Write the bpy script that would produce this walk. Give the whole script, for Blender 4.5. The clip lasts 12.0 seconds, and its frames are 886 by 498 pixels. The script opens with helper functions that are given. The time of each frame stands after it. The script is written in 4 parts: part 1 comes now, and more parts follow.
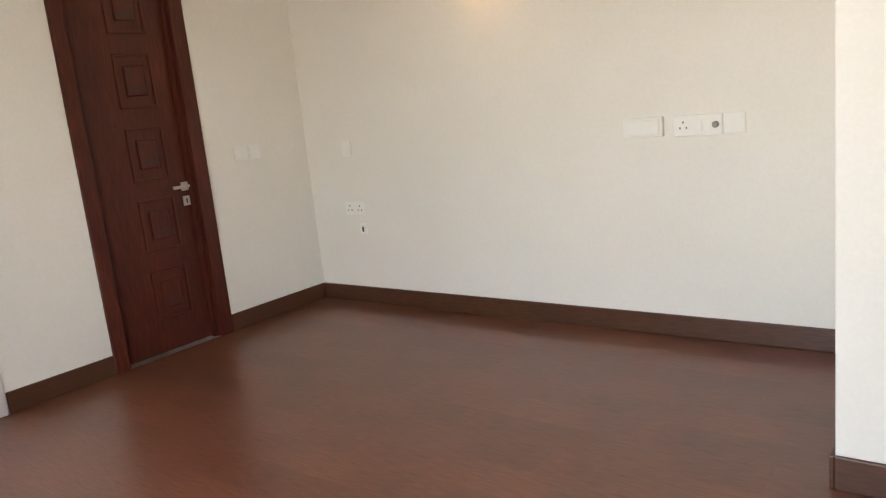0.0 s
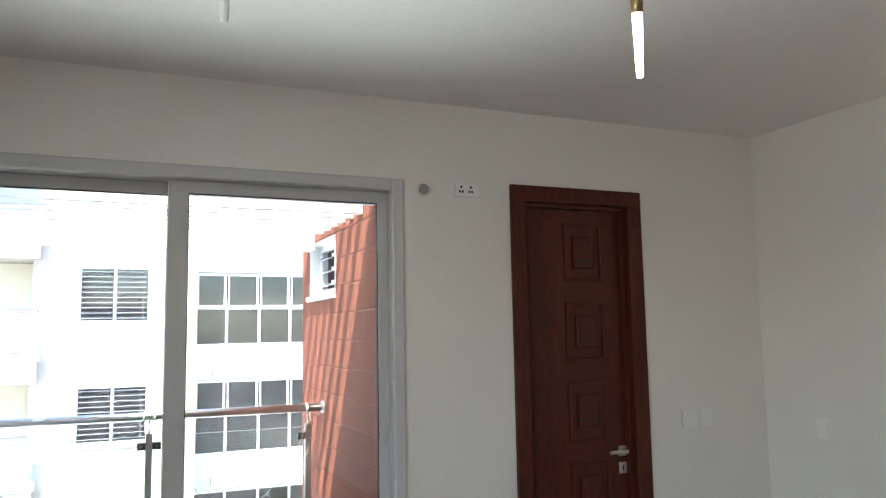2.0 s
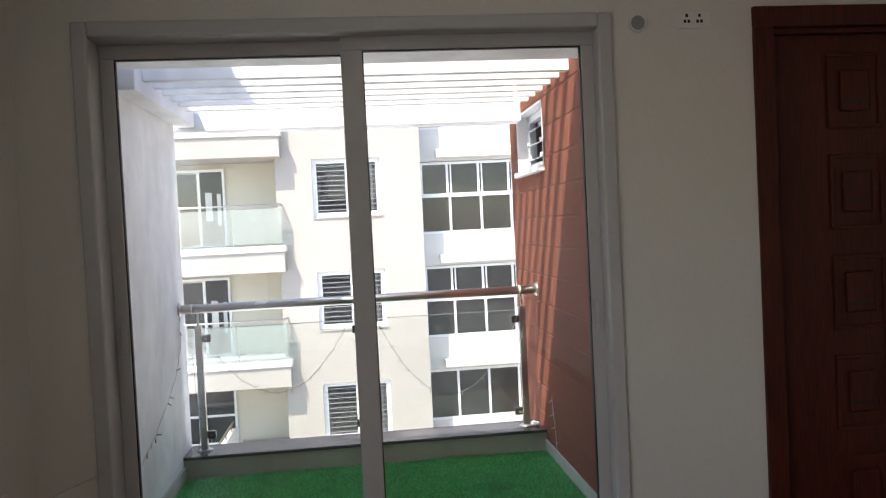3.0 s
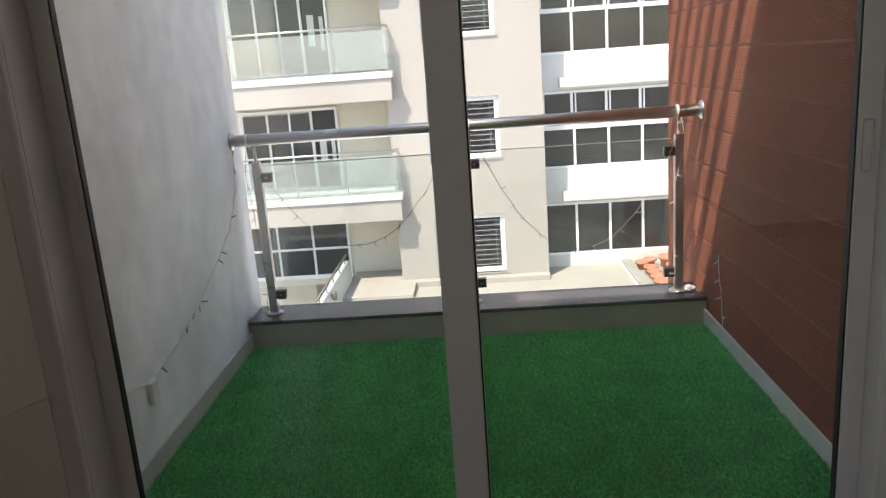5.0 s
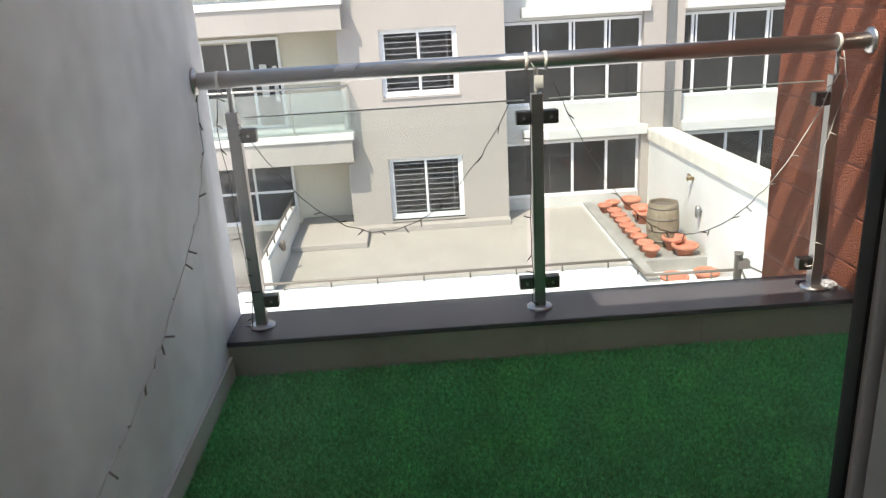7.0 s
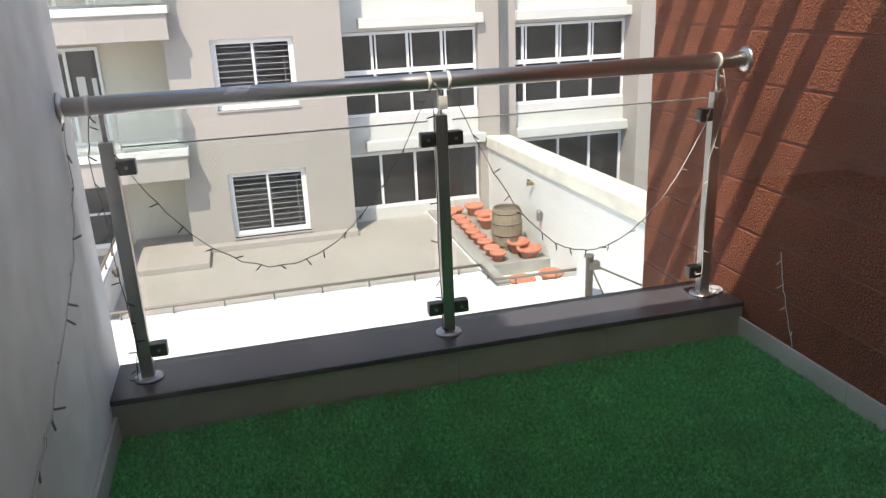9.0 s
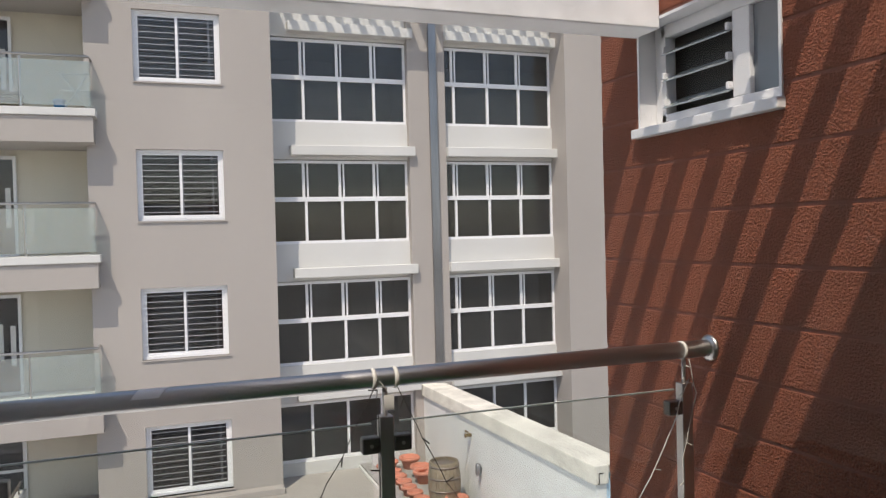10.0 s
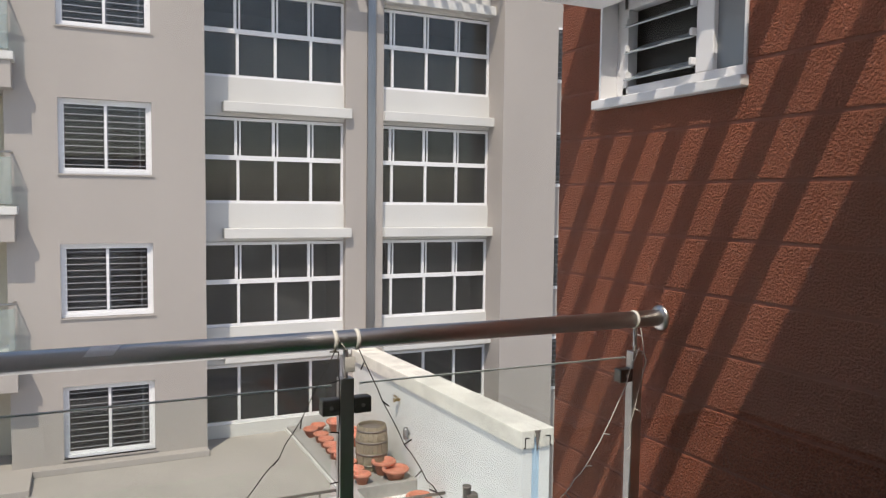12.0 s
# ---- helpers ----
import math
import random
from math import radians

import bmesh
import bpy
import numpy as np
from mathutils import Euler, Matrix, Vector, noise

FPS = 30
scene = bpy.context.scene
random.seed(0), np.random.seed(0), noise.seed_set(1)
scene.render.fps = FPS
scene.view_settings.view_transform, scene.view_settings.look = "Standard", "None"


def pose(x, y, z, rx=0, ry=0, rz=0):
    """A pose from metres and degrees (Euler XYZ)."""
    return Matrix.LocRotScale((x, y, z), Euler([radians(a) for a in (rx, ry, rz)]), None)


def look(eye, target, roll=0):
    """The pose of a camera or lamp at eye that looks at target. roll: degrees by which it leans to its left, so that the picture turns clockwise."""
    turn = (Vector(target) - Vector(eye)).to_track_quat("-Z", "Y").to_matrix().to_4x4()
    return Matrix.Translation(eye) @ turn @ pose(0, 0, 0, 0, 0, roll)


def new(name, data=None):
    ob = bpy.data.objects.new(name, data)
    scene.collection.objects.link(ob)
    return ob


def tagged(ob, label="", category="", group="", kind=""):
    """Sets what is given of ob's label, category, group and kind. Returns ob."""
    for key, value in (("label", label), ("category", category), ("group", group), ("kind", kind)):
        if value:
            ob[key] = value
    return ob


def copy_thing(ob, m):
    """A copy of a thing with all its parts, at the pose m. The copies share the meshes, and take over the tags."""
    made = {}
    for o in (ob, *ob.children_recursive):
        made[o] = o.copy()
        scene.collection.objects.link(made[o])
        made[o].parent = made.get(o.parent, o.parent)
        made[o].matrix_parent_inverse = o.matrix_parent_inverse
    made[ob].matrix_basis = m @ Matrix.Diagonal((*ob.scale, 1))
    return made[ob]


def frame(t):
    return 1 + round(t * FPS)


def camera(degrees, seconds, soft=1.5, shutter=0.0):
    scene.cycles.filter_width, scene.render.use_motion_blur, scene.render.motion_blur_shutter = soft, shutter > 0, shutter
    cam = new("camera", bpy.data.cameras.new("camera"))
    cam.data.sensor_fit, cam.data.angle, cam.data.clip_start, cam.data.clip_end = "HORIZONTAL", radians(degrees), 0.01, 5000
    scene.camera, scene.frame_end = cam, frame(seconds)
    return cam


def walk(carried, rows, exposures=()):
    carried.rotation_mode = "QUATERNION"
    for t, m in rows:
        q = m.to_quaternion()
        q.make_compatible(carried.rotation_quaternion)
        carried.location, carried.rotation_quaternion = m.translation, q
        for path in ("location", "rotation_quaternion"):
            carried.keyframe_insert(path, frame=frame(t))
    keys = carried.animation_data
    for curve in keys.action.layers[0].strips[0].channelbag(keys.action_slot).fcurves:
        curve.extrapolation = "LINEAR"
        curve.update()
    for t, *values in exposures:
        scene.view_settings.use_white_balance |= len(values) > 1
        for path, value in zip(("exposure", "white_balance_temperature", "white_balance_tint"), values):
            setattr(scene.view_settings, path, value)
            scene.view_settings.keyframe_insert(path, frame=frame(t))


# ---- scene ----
cam = camera(60.4, 12.0, soft=1.2)
PATH = [
    (0, (-0.499, 0.306, 1.358), (-1.709, 1.851, 0.97), -5.9),
    (0.5, (-0.689, 0.262, 1.46), (-2.029, 1.745, 1.478), -3.9),
    (1, (-0.811, 0.378, 1.663), (-2.301, 1.672, 1.987), -2.0),
    (1.5, (-0.909, 0.496, 1.654), (-2.539, 1.61, 1.978), -1.4),
    (2, (-1.143, 0.527, 1.636), (-2.968, 1.315, 1.855), -1.0),
    (2.5, (-1.383, 0.61, 1.639), (-3.32, 1.099, 1.749), -2.6),
    (3, (-1.631, 0.762, 1.569), (-3.618, 0.982, 1.51), -2.8),
    (3.5, (-1.871, 0.896, 1.517), (-3.856, 0.927, 1.274), -1.4),
    (3.7, (-1.974, 0.905, 1.477), (-3.95, 0.89, 1.172), -1.4),
    (5.3, (-3.11, 0.817, 1.406), (-5.038, 0.703, 0.886), -5.5),
    (5.5, (-3.251, 0.801, 1.386), (-5.173, 0.7, 0.844), -6.7),
    (6, (-3.589, 0.685, 1.385), (-5.491, 0.71, 0.766), -7.6),
    (6.5, (-3.911, 0.506, 1.359), (-5.795, 0.521, 0.69), -6.3),
    (7, (-4.079, 0.321, 1.368), (-5.969, 0.373, 0.717), -3.4),
    (7.2, (-4.134, 0.244, 1.387), (-6.026, 0.376, 0.751), -3.4),
    (8.8, (-4.216, 0.087, 1.371), (-6.011, 0.519, 0.601), -2.8),
    (9, (-4.258, 0.094, 1.405), (-6.09, 0.564, 0.755), -2.4),
    (9.5, (-4.488, 0.129, 1.477), (-6.382, 0.691, 1.167), -1.8),
    (10, (-4.599, 0.151, 1.537), (-6.478, 0.836, 1.496), -1.5),
    (10.5, (-4.663, 0.135, 1.544), (-6.457, 1.019, 1.537), -0.8),
    (11, (-4.664, 0.081, 1.518), (-6.422, 1.033, 1.452), -1.0),
    (11.5, (-4.656, 0.05, 1.525), (-6.433, 0.962, 1.412), -0.9),
    (12, (-4.661, 0.055, 1.527), (-6.464, 0.909, 1.397), 0.7),
]
EXPO = [(0.0, 3.42, 7200, 13), (0.5, 3.15, 6600, 10), (0.9, 2.78, 6200, 7), (1.5, 2.68, 6150, 7), (2.0, 2.68, 6150, 6), (2.5, 2.28, 6400, 11), (3.0, 1.62, 6700, 12), (3.5, 1.33, 7050, 11),
        (5.5, 1.36, 7050, 11), (7.0, 1.12, 6950, 11), (9.0, 0.92, 6950, 13), (9.5, 0.33, 6950, 15), (10.0, 0.24, 6950, 15), (10.5, 0.29, 6950, 15), (12.0, 0.29, 6950, 15)]
walk(cam, [(t, look(eye, target, roll)) for t, eye, target, roll in PATH], EXPO)

# ---- light ----
SUN = Vector((-0.50, 0.37, -1.0)).normalized()
world = bpy.data.worlds.new("sky")
scene.world = world
world.use_nodes = True
wn = world.node_tree.nodes
sky = wn.new("ShaderNodeTexSky")
sky.sky_type, sky.sun_disc = "NISHITA", False
sky.sun_elevation = math.asin(-SUN.z)
sky.dust_density = 1.2
sky.sun_rotation = math.atan2(-SUN.x, -SUN.y)
wn["Background"].inputs["Strength"].default_value = 0.15
world.node_tree.links.new(sky.outputs["Color"], wn["Background"].inputs["Color"])
sun = new("sun", bpy.data.lights.new("sun", "SUN"))
sun.data.energy, sun.data.angle, sun.data.color = 3.2, radians(0.5), (1.0, 0.94, 0.84)
sun.matrix_world = look((0, 0, 20), Vector((0, 0, 20)) + SUN)
# added fill lamp in an unseen south wall opening, behind the walker
day = new("south_fill_light", bpy.data.lights.new("south_fill_light", "AREA"))
day.data.shape, day.data.size, day.data.size_y = "RECTANGLE", 2.0, 2.0
day.data.energy, day.data.color, day.data.spread = 1.8, (1.0, 0.96, 0.90), radians(120)
day.matrix_world = look((-1.5, -0.53, 1.25), (-1.5, 3.0, 1.2))

# added lamp inside the balcony door, stands in for daylight off the sunlit terraces below
up = new("door_bounce_fill", bpy.data.lights.new("door_bounce_fill", "AREA"))
up.data.shape, up.data.size, up.data.size_y = "RECTANGLE", 1.7, 0.05
up.data.energy, up.data.color, up.data.spread = 1.15, (0.96, 1.0, 0.95), radians(58)
up.matrix_world = look((-4.625, 0.78, 0.16), (-4.625 + 0.53, 0.78, 0.16 + 0.85))

# ---- plan ----
XW, XO = -4.596, -4.80        # wall to the balcony: room face, outer face
YN, YS, XE = 4.08, -0.47, 2.5  # room: north, south, east faces
CEIL = 2.79
YB, YL = 1.985, -0.445        # balcony: brown wall, white wall
XC, XR = -6.724, -6.845       # kerb face, rail line
OPEN = (-0.222, 1.775, 2.355)  # sliding door opening: y from, y to, height
XF, XB, STOREY = -22.35, -23.30, 3.03  # facing house: wall, bay glass
TERR = -4.30


# ---- materials ----
def mat(name, color, rough=0.6, metal=0.0, grain=None, stain=None, bump=None, emit=None, spec=0.5):
    """grain, stain: (scale, amount, stretch) brightness variation at two sizes; bump: (scale, height in m)."""
    m = bpy.data.materials.new(name)
    m.use_nodes = True
    t = m.node_tree
    b = t.nodes["Principled BSDF"]
    b.inputs["Roughness"].default_value, b.inputs["Metallic"].default_value = rough, metal
    b.inputs["Specular IOR Level"].default_value = spec
    b.inputs["Base Color"].default_value = (*color, 1)
    co = t.nodes.new("ShaderNodeTexCoord")
    last = None
    for k in (grain, stain):
        if not k:
            continue
        mp = t.nodes.new("ShaderNodeMapping")
        mp.inputs["Scale"].default_value = k[2] if len(k) > 2 else (1, 1, 1)
        nz = t.nodes.new("ShaderNodeTexNoise")
        nz.inputs["Scale"].default_value, nz.inputs["Detail"].default_value = k[0], 5
        rg = t.nodes.new("ShaderNodeMapRange")
        rg.inputs["From Min"].default_value, rg.inputs["From Max"].default_value = 0.3, 0.7
        rg.inputs["To Min"].default_value, rg.inputs["To Max"].default_value = 1 - k[1], 1 + k[1]
        t.links.new(co.outputs["Object"], mp.inputs["Vector"])
        t.links.new(mp.outputs["Vector"], nz.inputs["Vector"])
        t.links.new(nz.outputs["Fac"], rg.inputs["Value"])
        mx = t.nodes.new("ShaderNodeMix")
        mx.data_type, mx.blend_type = "RGBA", "MULTIPLY"
        mx.inputs["Factor"].default_value = 1
        if last:
            t.links.new(last, mx.inputs["A"])
        else:
            mx.inputs["A"].default_value = (*color, 1)
        t.links.new(rg.outputs["Result"], mx.inputs["B"])
        last = mx.outputs["Result"]
    if last:
        t.links.new(last, b.inputs["Base Color"])
    if bump:
        nz = t.nodes.new("ShaderNodeTexNoise")
        nz.inputs["Scale"].default_value, nz.inputs["Detail"].default_value = bump[0], 4
        bp = t.nodes.new("ShaderNodeBump")
        bp.inputs["Distance"].default_value = bump[1]
        t.links.new(co.outputs["Object"], nz.inputs["Vector"])
        t.links.new(nz.outputs["Fac"], bp.inputs["Height"])
        t.links.new(bp.outputs["Normal"], b.inputs["Normal"])
    if emit:
        b.inputs["Emission Color"].default_value, b.inputs["Emission Strength"].default_value = (*emit[0], 1), emit[1]
    return m


def random_tone(m, amount):
    """Piece to piece brightness change, by the object's own random number."""
    t = m.node_tree
    b = t.nodes["Principled BSDF"]
    info, rg, mx = t.nodes.new("ShaderNodeObjectInfo"), t.nodes.new("ShaderNodeMapRange"), t.nodes.new("ShaderNodeMix")
    rg.inputs["To Min"].default_value, rg.inputs["To Max"].default_value = 1 - amount, 1 + amount
    mx.data_type, mx.blend_type = "RGBA", "MULTIPLY"
    mx.inputs["Factor"].default_value = 1
    src = b.inputs["Base Color"].links
    if src:
        t.links.new(src[0].from_socket, mx.inputs["A"])
    else:
        mx.inputs["A"].default_value = b.inputs["Base Color"].default_value
    t.links.new(info.outputs["Random"], rg.inputs["Value"])
    t.links.new(rg.outputs["Result"], mx.inputs["B"])
    t.links.new(mx.outputs["Result"], b.inputs["Base Color"])
    return m


def glass(name, tint, dust_veil=0.0, gloss=1.0, lit_side="Translucent"):
    m = bpy.data.materials.new(name)
    m.use_nodes = True
    t = m.node_tree
    t.nodes.remove(t.nodes["Principled BSDF"])
    tr, gl, fr, mx = (t.nodes.new("ShaderNode" + n) for n in ("BsdfTransparent", "BsdfGlossy", "LayerWeight", "MixShader"))
    tr.inputs["Color"].default_value = (*tint, 1)
    gl.inputs["Roughness"].default_value = 0.02
    gl.inputs["Color"].default_value = (gloss, gloss, gloss, 1)
    pw, ad = t.nodes.new("ShaderNodeMath"), t.nodes.new("ShaderNodeMath")
    pw.operation, ad.operation = "POWER", "MULTIPLY_ADD"
    pw.inputs[1].default_value, ad.inputs[1].default_value, ad.inputs[2].default_value = 5, 0.9, 0.035
    t.links.new(fr.outputs["Facing"], pw.inputs[0])
    t.links.new(pw.outputs["Value"], ad.inputs[0])
    t.links.new(ad.outputs["Value"], mx.inputs["Fac"])
    t.links.new(tr.outputs["BSDF"], mx.inputs[1])
    t.links.new(gl.outputs["BSDF"], mx.inputs[2])
    out = mx.outputs["Shader"]
    if dust_veil:
        df, m2, nz, rg, co = (t.nodes.new("ShaderNode" + n) for n in ("Bsdf" + lit_side, "MixShader", "TexNoise", "MapRange", "TexCoord"))
        nz.inputs["Scale"].default_value = 4
        rg.inputs["To Min"].default_value, rg.inputs["To Max"].default_value = dust_veil * 0.5, dust_veil * 1.5
        df.inputs["Color"].default_value = (0.8, 0.8, 0.78, 1)
        t.links.new(co.outputs["Object"], nz.inputs["Vector"])
        t.links.new(nz.outputs["Fac"], rg.inputs["Value"])
        t.links.new(rg.outputs["Result"], m2.inputs["Fac"])
        t.links.new(out, m2.inputs[1])
        t.links.new(df.outputs["BSDF"], m2.inputs[2])
        out = m2.outputs["Shader"]
    t.links.new(out, t.nodes["Material Output"].inputs["Surface"])
    return m


M_WALL = mat("cream_wall_paint", (0.76, 0.735, 0.68), 0.55, grain=(60, 0.02), stain=(1.2, 0.03), bump=(90, 0.0006))
M_CEIL = mat("ceiling_paint", (0.78, 0.77, 0.74), 0.55, grain=(40, 0.02), stain=(0.9, 0.02), bump=(3, 0.004))
M_WHITEWALL = mat("white_exterior_paint", (0.88, 0.88, 0.885), 0.6, grain=(9, 0.08), stain=(2.8, 0.14, (1, 1, 0.6)), bump=(60, 0.001))
M_FLOOR = random_tone(mat("brown_laminate", (0.150, 0.052, 0.029), 0.31, spec=0.7, grain=(14, 0.28, (0.8, 9, 1)), stain=(2.2, 0.18), bump=(90, 0.00012)), 0.10)
M_GAP = mat("dark_joint", (0.06, 0.026, 0.016), 0.8)
M_SKIRT = mat("dark_wood_skirting", (0.075, 0.028, 0.014), 0.4, grain=(12, 0.25, (1, 8, 8)), stain=(2, 0.1))
M_DOOR = mat("red_brown_teak", (0.070, 0.014, 0.0075), 0.42, spec=0.3, grain=(16, 0.35, (6, 6, 0.5)), stain=(2.5, 0.18, (3, 3, 0.4)), bump=(60, 0.0004))
M_DOORD = mat("dark_teak_groove", (0.075, 0.016, 0.008), 0.45, spec=0.3, grain=(16, 0.3, (6, 6, 0.5)))
M_UPVC = mat("white_upvc", (0.56, 0.55, 0.545), 0.35, grain=(30, 0.02), stain=(2, 0.03))
M_UPVCF = mat("white_window_frame", (0.78, 0.78, 0.79), 0.4, stain=(1, 0.03))
M_RUBBER = mat("black_gasket", (0.015, 0.015, 0.015), 0.6)
M_PLATE = mat("white_switch_plastic", (0.80, 0.79, 0.75), 0.3, grain=(20, 0.01))
M_PLATED = mat("grey_switch_gap", (0.30, 0.29, 0.27), 0.5)
# flat black, also painted in for the shade inside holes and unlit rooms
M_DARK = mat("plain_black", (0.012, 0.012, 0.012), 0.5)
M_STEEL = mat("brushed_steel", (0.52, 0.50, 0.48), 0.34, 1.0, grain=(60, 0.06, (1, 0.05, 1)), bump=(200, 0.0001))
M_STEELD = mat("dark_clamp_steel", (0.16, 0.15, 0.14), 0.35, 1.0, grain=(40, 0.08))
M_BRASS = mat("aged_brass", (0.36, 0.27, 0.14), 0.35, 1.0, grain=(50, 0.08))
M_LIT = mat("lit_frosted_glass", (0.9, 0.85, 0.75), 0.4, emit=((1.0, 0.80, 0.50), 3.5))
M_BULB = mat("lit_bulb", (0.9, 0.85, 0.75), 0.4, emit=((1.0, 0.72, 0.40), 3.4))
M_FROST = mat("unlit_frosted_glass", (0.78, 0.80, 0.78), 0.35)
M_GRANITE = mat("black_granite", (0.085, 0.082, 0.092), 0.22, grain=(220, 0.35), stain=(5, 0.12))
M_TILE = random_tone(mat("beige_kerb_tile", (0.42, 0.40, 0.34), 0.4, grain=(50, 0.05), stain=(4, 0.10)), 0.05)
M_SKTILE = random_tone(mat("pale_skirting_tile", (0.55, 0.53, 0.48), 0.35, grain=(40, 0.05), stain=(5, 0.10)), 0.04)
M_BROWN = random_tone(mat("brown_rough_render", (0.262, 0.085, 0.048), 0.9, grain=(110, 0.48), stain=(3, 0.14), bump=(115, 0.020), spec=0.25), 0.05)
M_GROOVE = mat("brown_render_groove", (0.26, 0.10, 0.068), 0.85, grain=(40, 0.1))
M_FACADE = mat("beige_facade_paint", (0.385, 0.352, 0.325), 0.75, grain=(6, 0.03), stain=(0.5, 0.05, (1, 1, 0.4)), bump=(20, 0.002))
M_FWHITE = mat("white_facade_paint", (0.60, 0.595, 0.575), 0.7, grain=(6, 0.03), stain=(0.8, 0.06, (1, 1, 0.3)))
M_ROOFWHITE = mat("white_roof_coating", (0.74, 0.75, 0.74), 0.6, grain=(5, 0.03), stain=(0.6, 0.06))
M_CREAM = mat("cream_balcony_paint", (0.62, 0.57, 0.47), 0.7, grain=(6, 0.03), stain=(0.8, 0.05))
M_TERR = mat("beige_terrace_tile", (0.37, 0.345, 0.315), 0.6, grain=(8, 0.06), stain=(0.9, 0.10))
# indoor shade is part of this grey; broad patches vary the panes
M_INSIDE = mat("shade_toned_room_wall", (0.33, 0.32, 0.305), 0.8, stain=(0.9, 0.40))
M_TERRA = random_tone(mat("terracotta", (0.53, 0.205, 0.135), 0.75, grain=(25, 0.12), stain=(6, 0.12)), 0.12)
M_SOIL = mat("dry_soil", (0.16, 0.10, 0.06), 0.9, grain=(30, 0.3))
M_BARREL = mat("weathered_barrel_wood", (0.25, 0.205, 0.145), 0.8, grain=(14, 0.3, (4, 4, 0.6)), stain=(3, 0.2))
M_PLANTER = mat("grey_planter_floor", (0.31, 0.30, 0.285), 0.8, grain=(12, 0.12), stain=(2, 0.15))
M_BAR = mat("grey_window_bar", (0.36, 0.36, 0.37), 0.4, 0.2)
M_PIPE = mat("grey_metal_channel", (0.30, 0.30, 0.31), 0.3, 0.9, stain=(1.5, 0.2, (1, 1, 0.3)))
M_RAILF = mat("grey_painted_rail", (0.20, 0.17, 0.15), 0.5, 0.4)
M_WIRE = mat("dark_green_wire", (0.035, 0.03, 0.022), 0.5)
M_WIREW = mat("clear_white_wire", (0.62, 0.60, 0.56), 0.4)
M_TAPE = mat("white_tie", (0.75, 0.73, 0.68), 0.6)
M_BLUE = mat("pale_blue_joint_strip", (0.42, 0.58, 0.72), 0.6, stain=(5, 0.1))
M_STAINED = mat("weathered_coping", (0.72, 0.69, 0.62), 0.8, grain=(9, 0.08), stain=(2.0, 0.18))
M_GROUND = mat("ground_paving", (0.30, 0.28, 0.25), 0.85, grain=(2, 0.1), stain=(0.15, 0.15))
M_TURFBASE = mat("turf_backing", (0.09, 0.34, 0.13), 0.9, grain=(60, 0.3))
M_TURF = mat("artificial_grass", (0.155, 0.62, 0.235), 0.5, grain=(75, 0.62), stain=(7, 0.16))
G_DOOR = glass("dusty_door_glass", (0.97, 0.98, 0.975), 0.009)
G_RAIL = glass("clear_rail_glass", (0.965, 0.985, 0.97), 0.006)
# the diffuse share is a painted grey veil in place of reflections
G_WIN = glass("tinted_window_glass", (0.60, 0.61, 0.62), 0.022, 1.0, "Diffuse")
G_BARRED = glass("dark_window_glass", (0.66, 0.67, 0.69), 0.006, 1.0, "Diffuse")
G_GREEN = glass("pale_balcony_glass", (0.78, 0.86, 0.86), 0.16, 1.0, "Diffuse")
G_GREYPANE = mat("grey_frosted_pane", (0.20, 0.22, 0.24), 0.2, stain=(3, 0.12))
G_FROSTED = mat("frosted_pane", (0.50, 0.55, 0.58), 0.15, stain=(3, 0.05))


# ---- builders ----
def box(bm, x0, x1, y0, y1, z0, z1, bevel=0.0):
    r = bmesh.ops.create_cube(bm, size=1.0, matrix=Matrix.Translation(((x0 + x1) / 2, (y0 + y1) / 2, (z0 + z1) / 2)) @ Matrix.Diagonal((x1 - x0, y1 - y0, z1 - z0, 1)))
    if bevel:
        es = list({e for v in r["verts"] for e in v.link_edges})
        bmesh.ops.bevel(bm, geom=es, offset=bevel, segments=2, affect="EDGES", profile=0.5)
    return bm


def bx(x0, x1, y0, y1, z0, z1, bevel=0.0):
    return box(bmesh.new(), x0, x1, y0, y1, z0, z1, bevel)


def lathe(profile, at=(0, 0, 0), turn=None, seg=24):
    """A turned solid: profile of (radius, height), about z, closed at both ends."""
    bm = bmesh.new()
    m = Matrix.Translation(at) @ (turn.to_4x4() if turn else Matrix())
    rings = []
    for r, h in profile:
        rings.append([bm.verts.new(m @ Vector((r * math.cos(a * math.tau / seg), r * math.sin(a * math.tau / seg), h))) for a in range(seg)])
    for a, b in zip(rings, rings[1:]):
        for i in range(seg):
            f = bm.faces.new((a[i], a[(i + 1) % seg], b[(i + 1) % seg], b[i]))
            f.smooth = True
    bm.faces.new(rings[0][::-1])
    bm.faces.new(rings[-1])
    return bm


ALONG_Y = Matrix.Rotation(radians(-90), 3, "X")
ALONG_X = Matrix.Rotation(radians(90), 3, "Y")


def tube(points, r, seg=6):
    """A wire or pipe through the points."""
    bm = bmesh.new()
    pts = [Vector(p) for p in points]
    rings = []
    for i, p in enumerate(pts):
        d = (pts[min(i + 1, len(pts) - 1)] - pts[max(i - 1, 0)]).normalized()
        u = d.cross(Vector((0.31, 0.23, 0.92))).normalized()
        v = d.cross(u)
        rings.append([bm.verts.new(p + r * (math.cos(a * math.tau / seg) * u + math.sin(a * math.tau / seg) * v)) for a in range(seg)])
    for a, b in zip(rings, rings[1:]):
        for i in range(seg):
            bm.faces.new((a[i], a[(i + 1) % seg], b[(i + 1) % seg], b[i])).smooth = True
    bm.faces.new(rings[0][::-1])
    bm.faces.new(rings[-1])
    bmesh.ops.recalc_face_normals(bm, faces=bm.faces)
    return bm


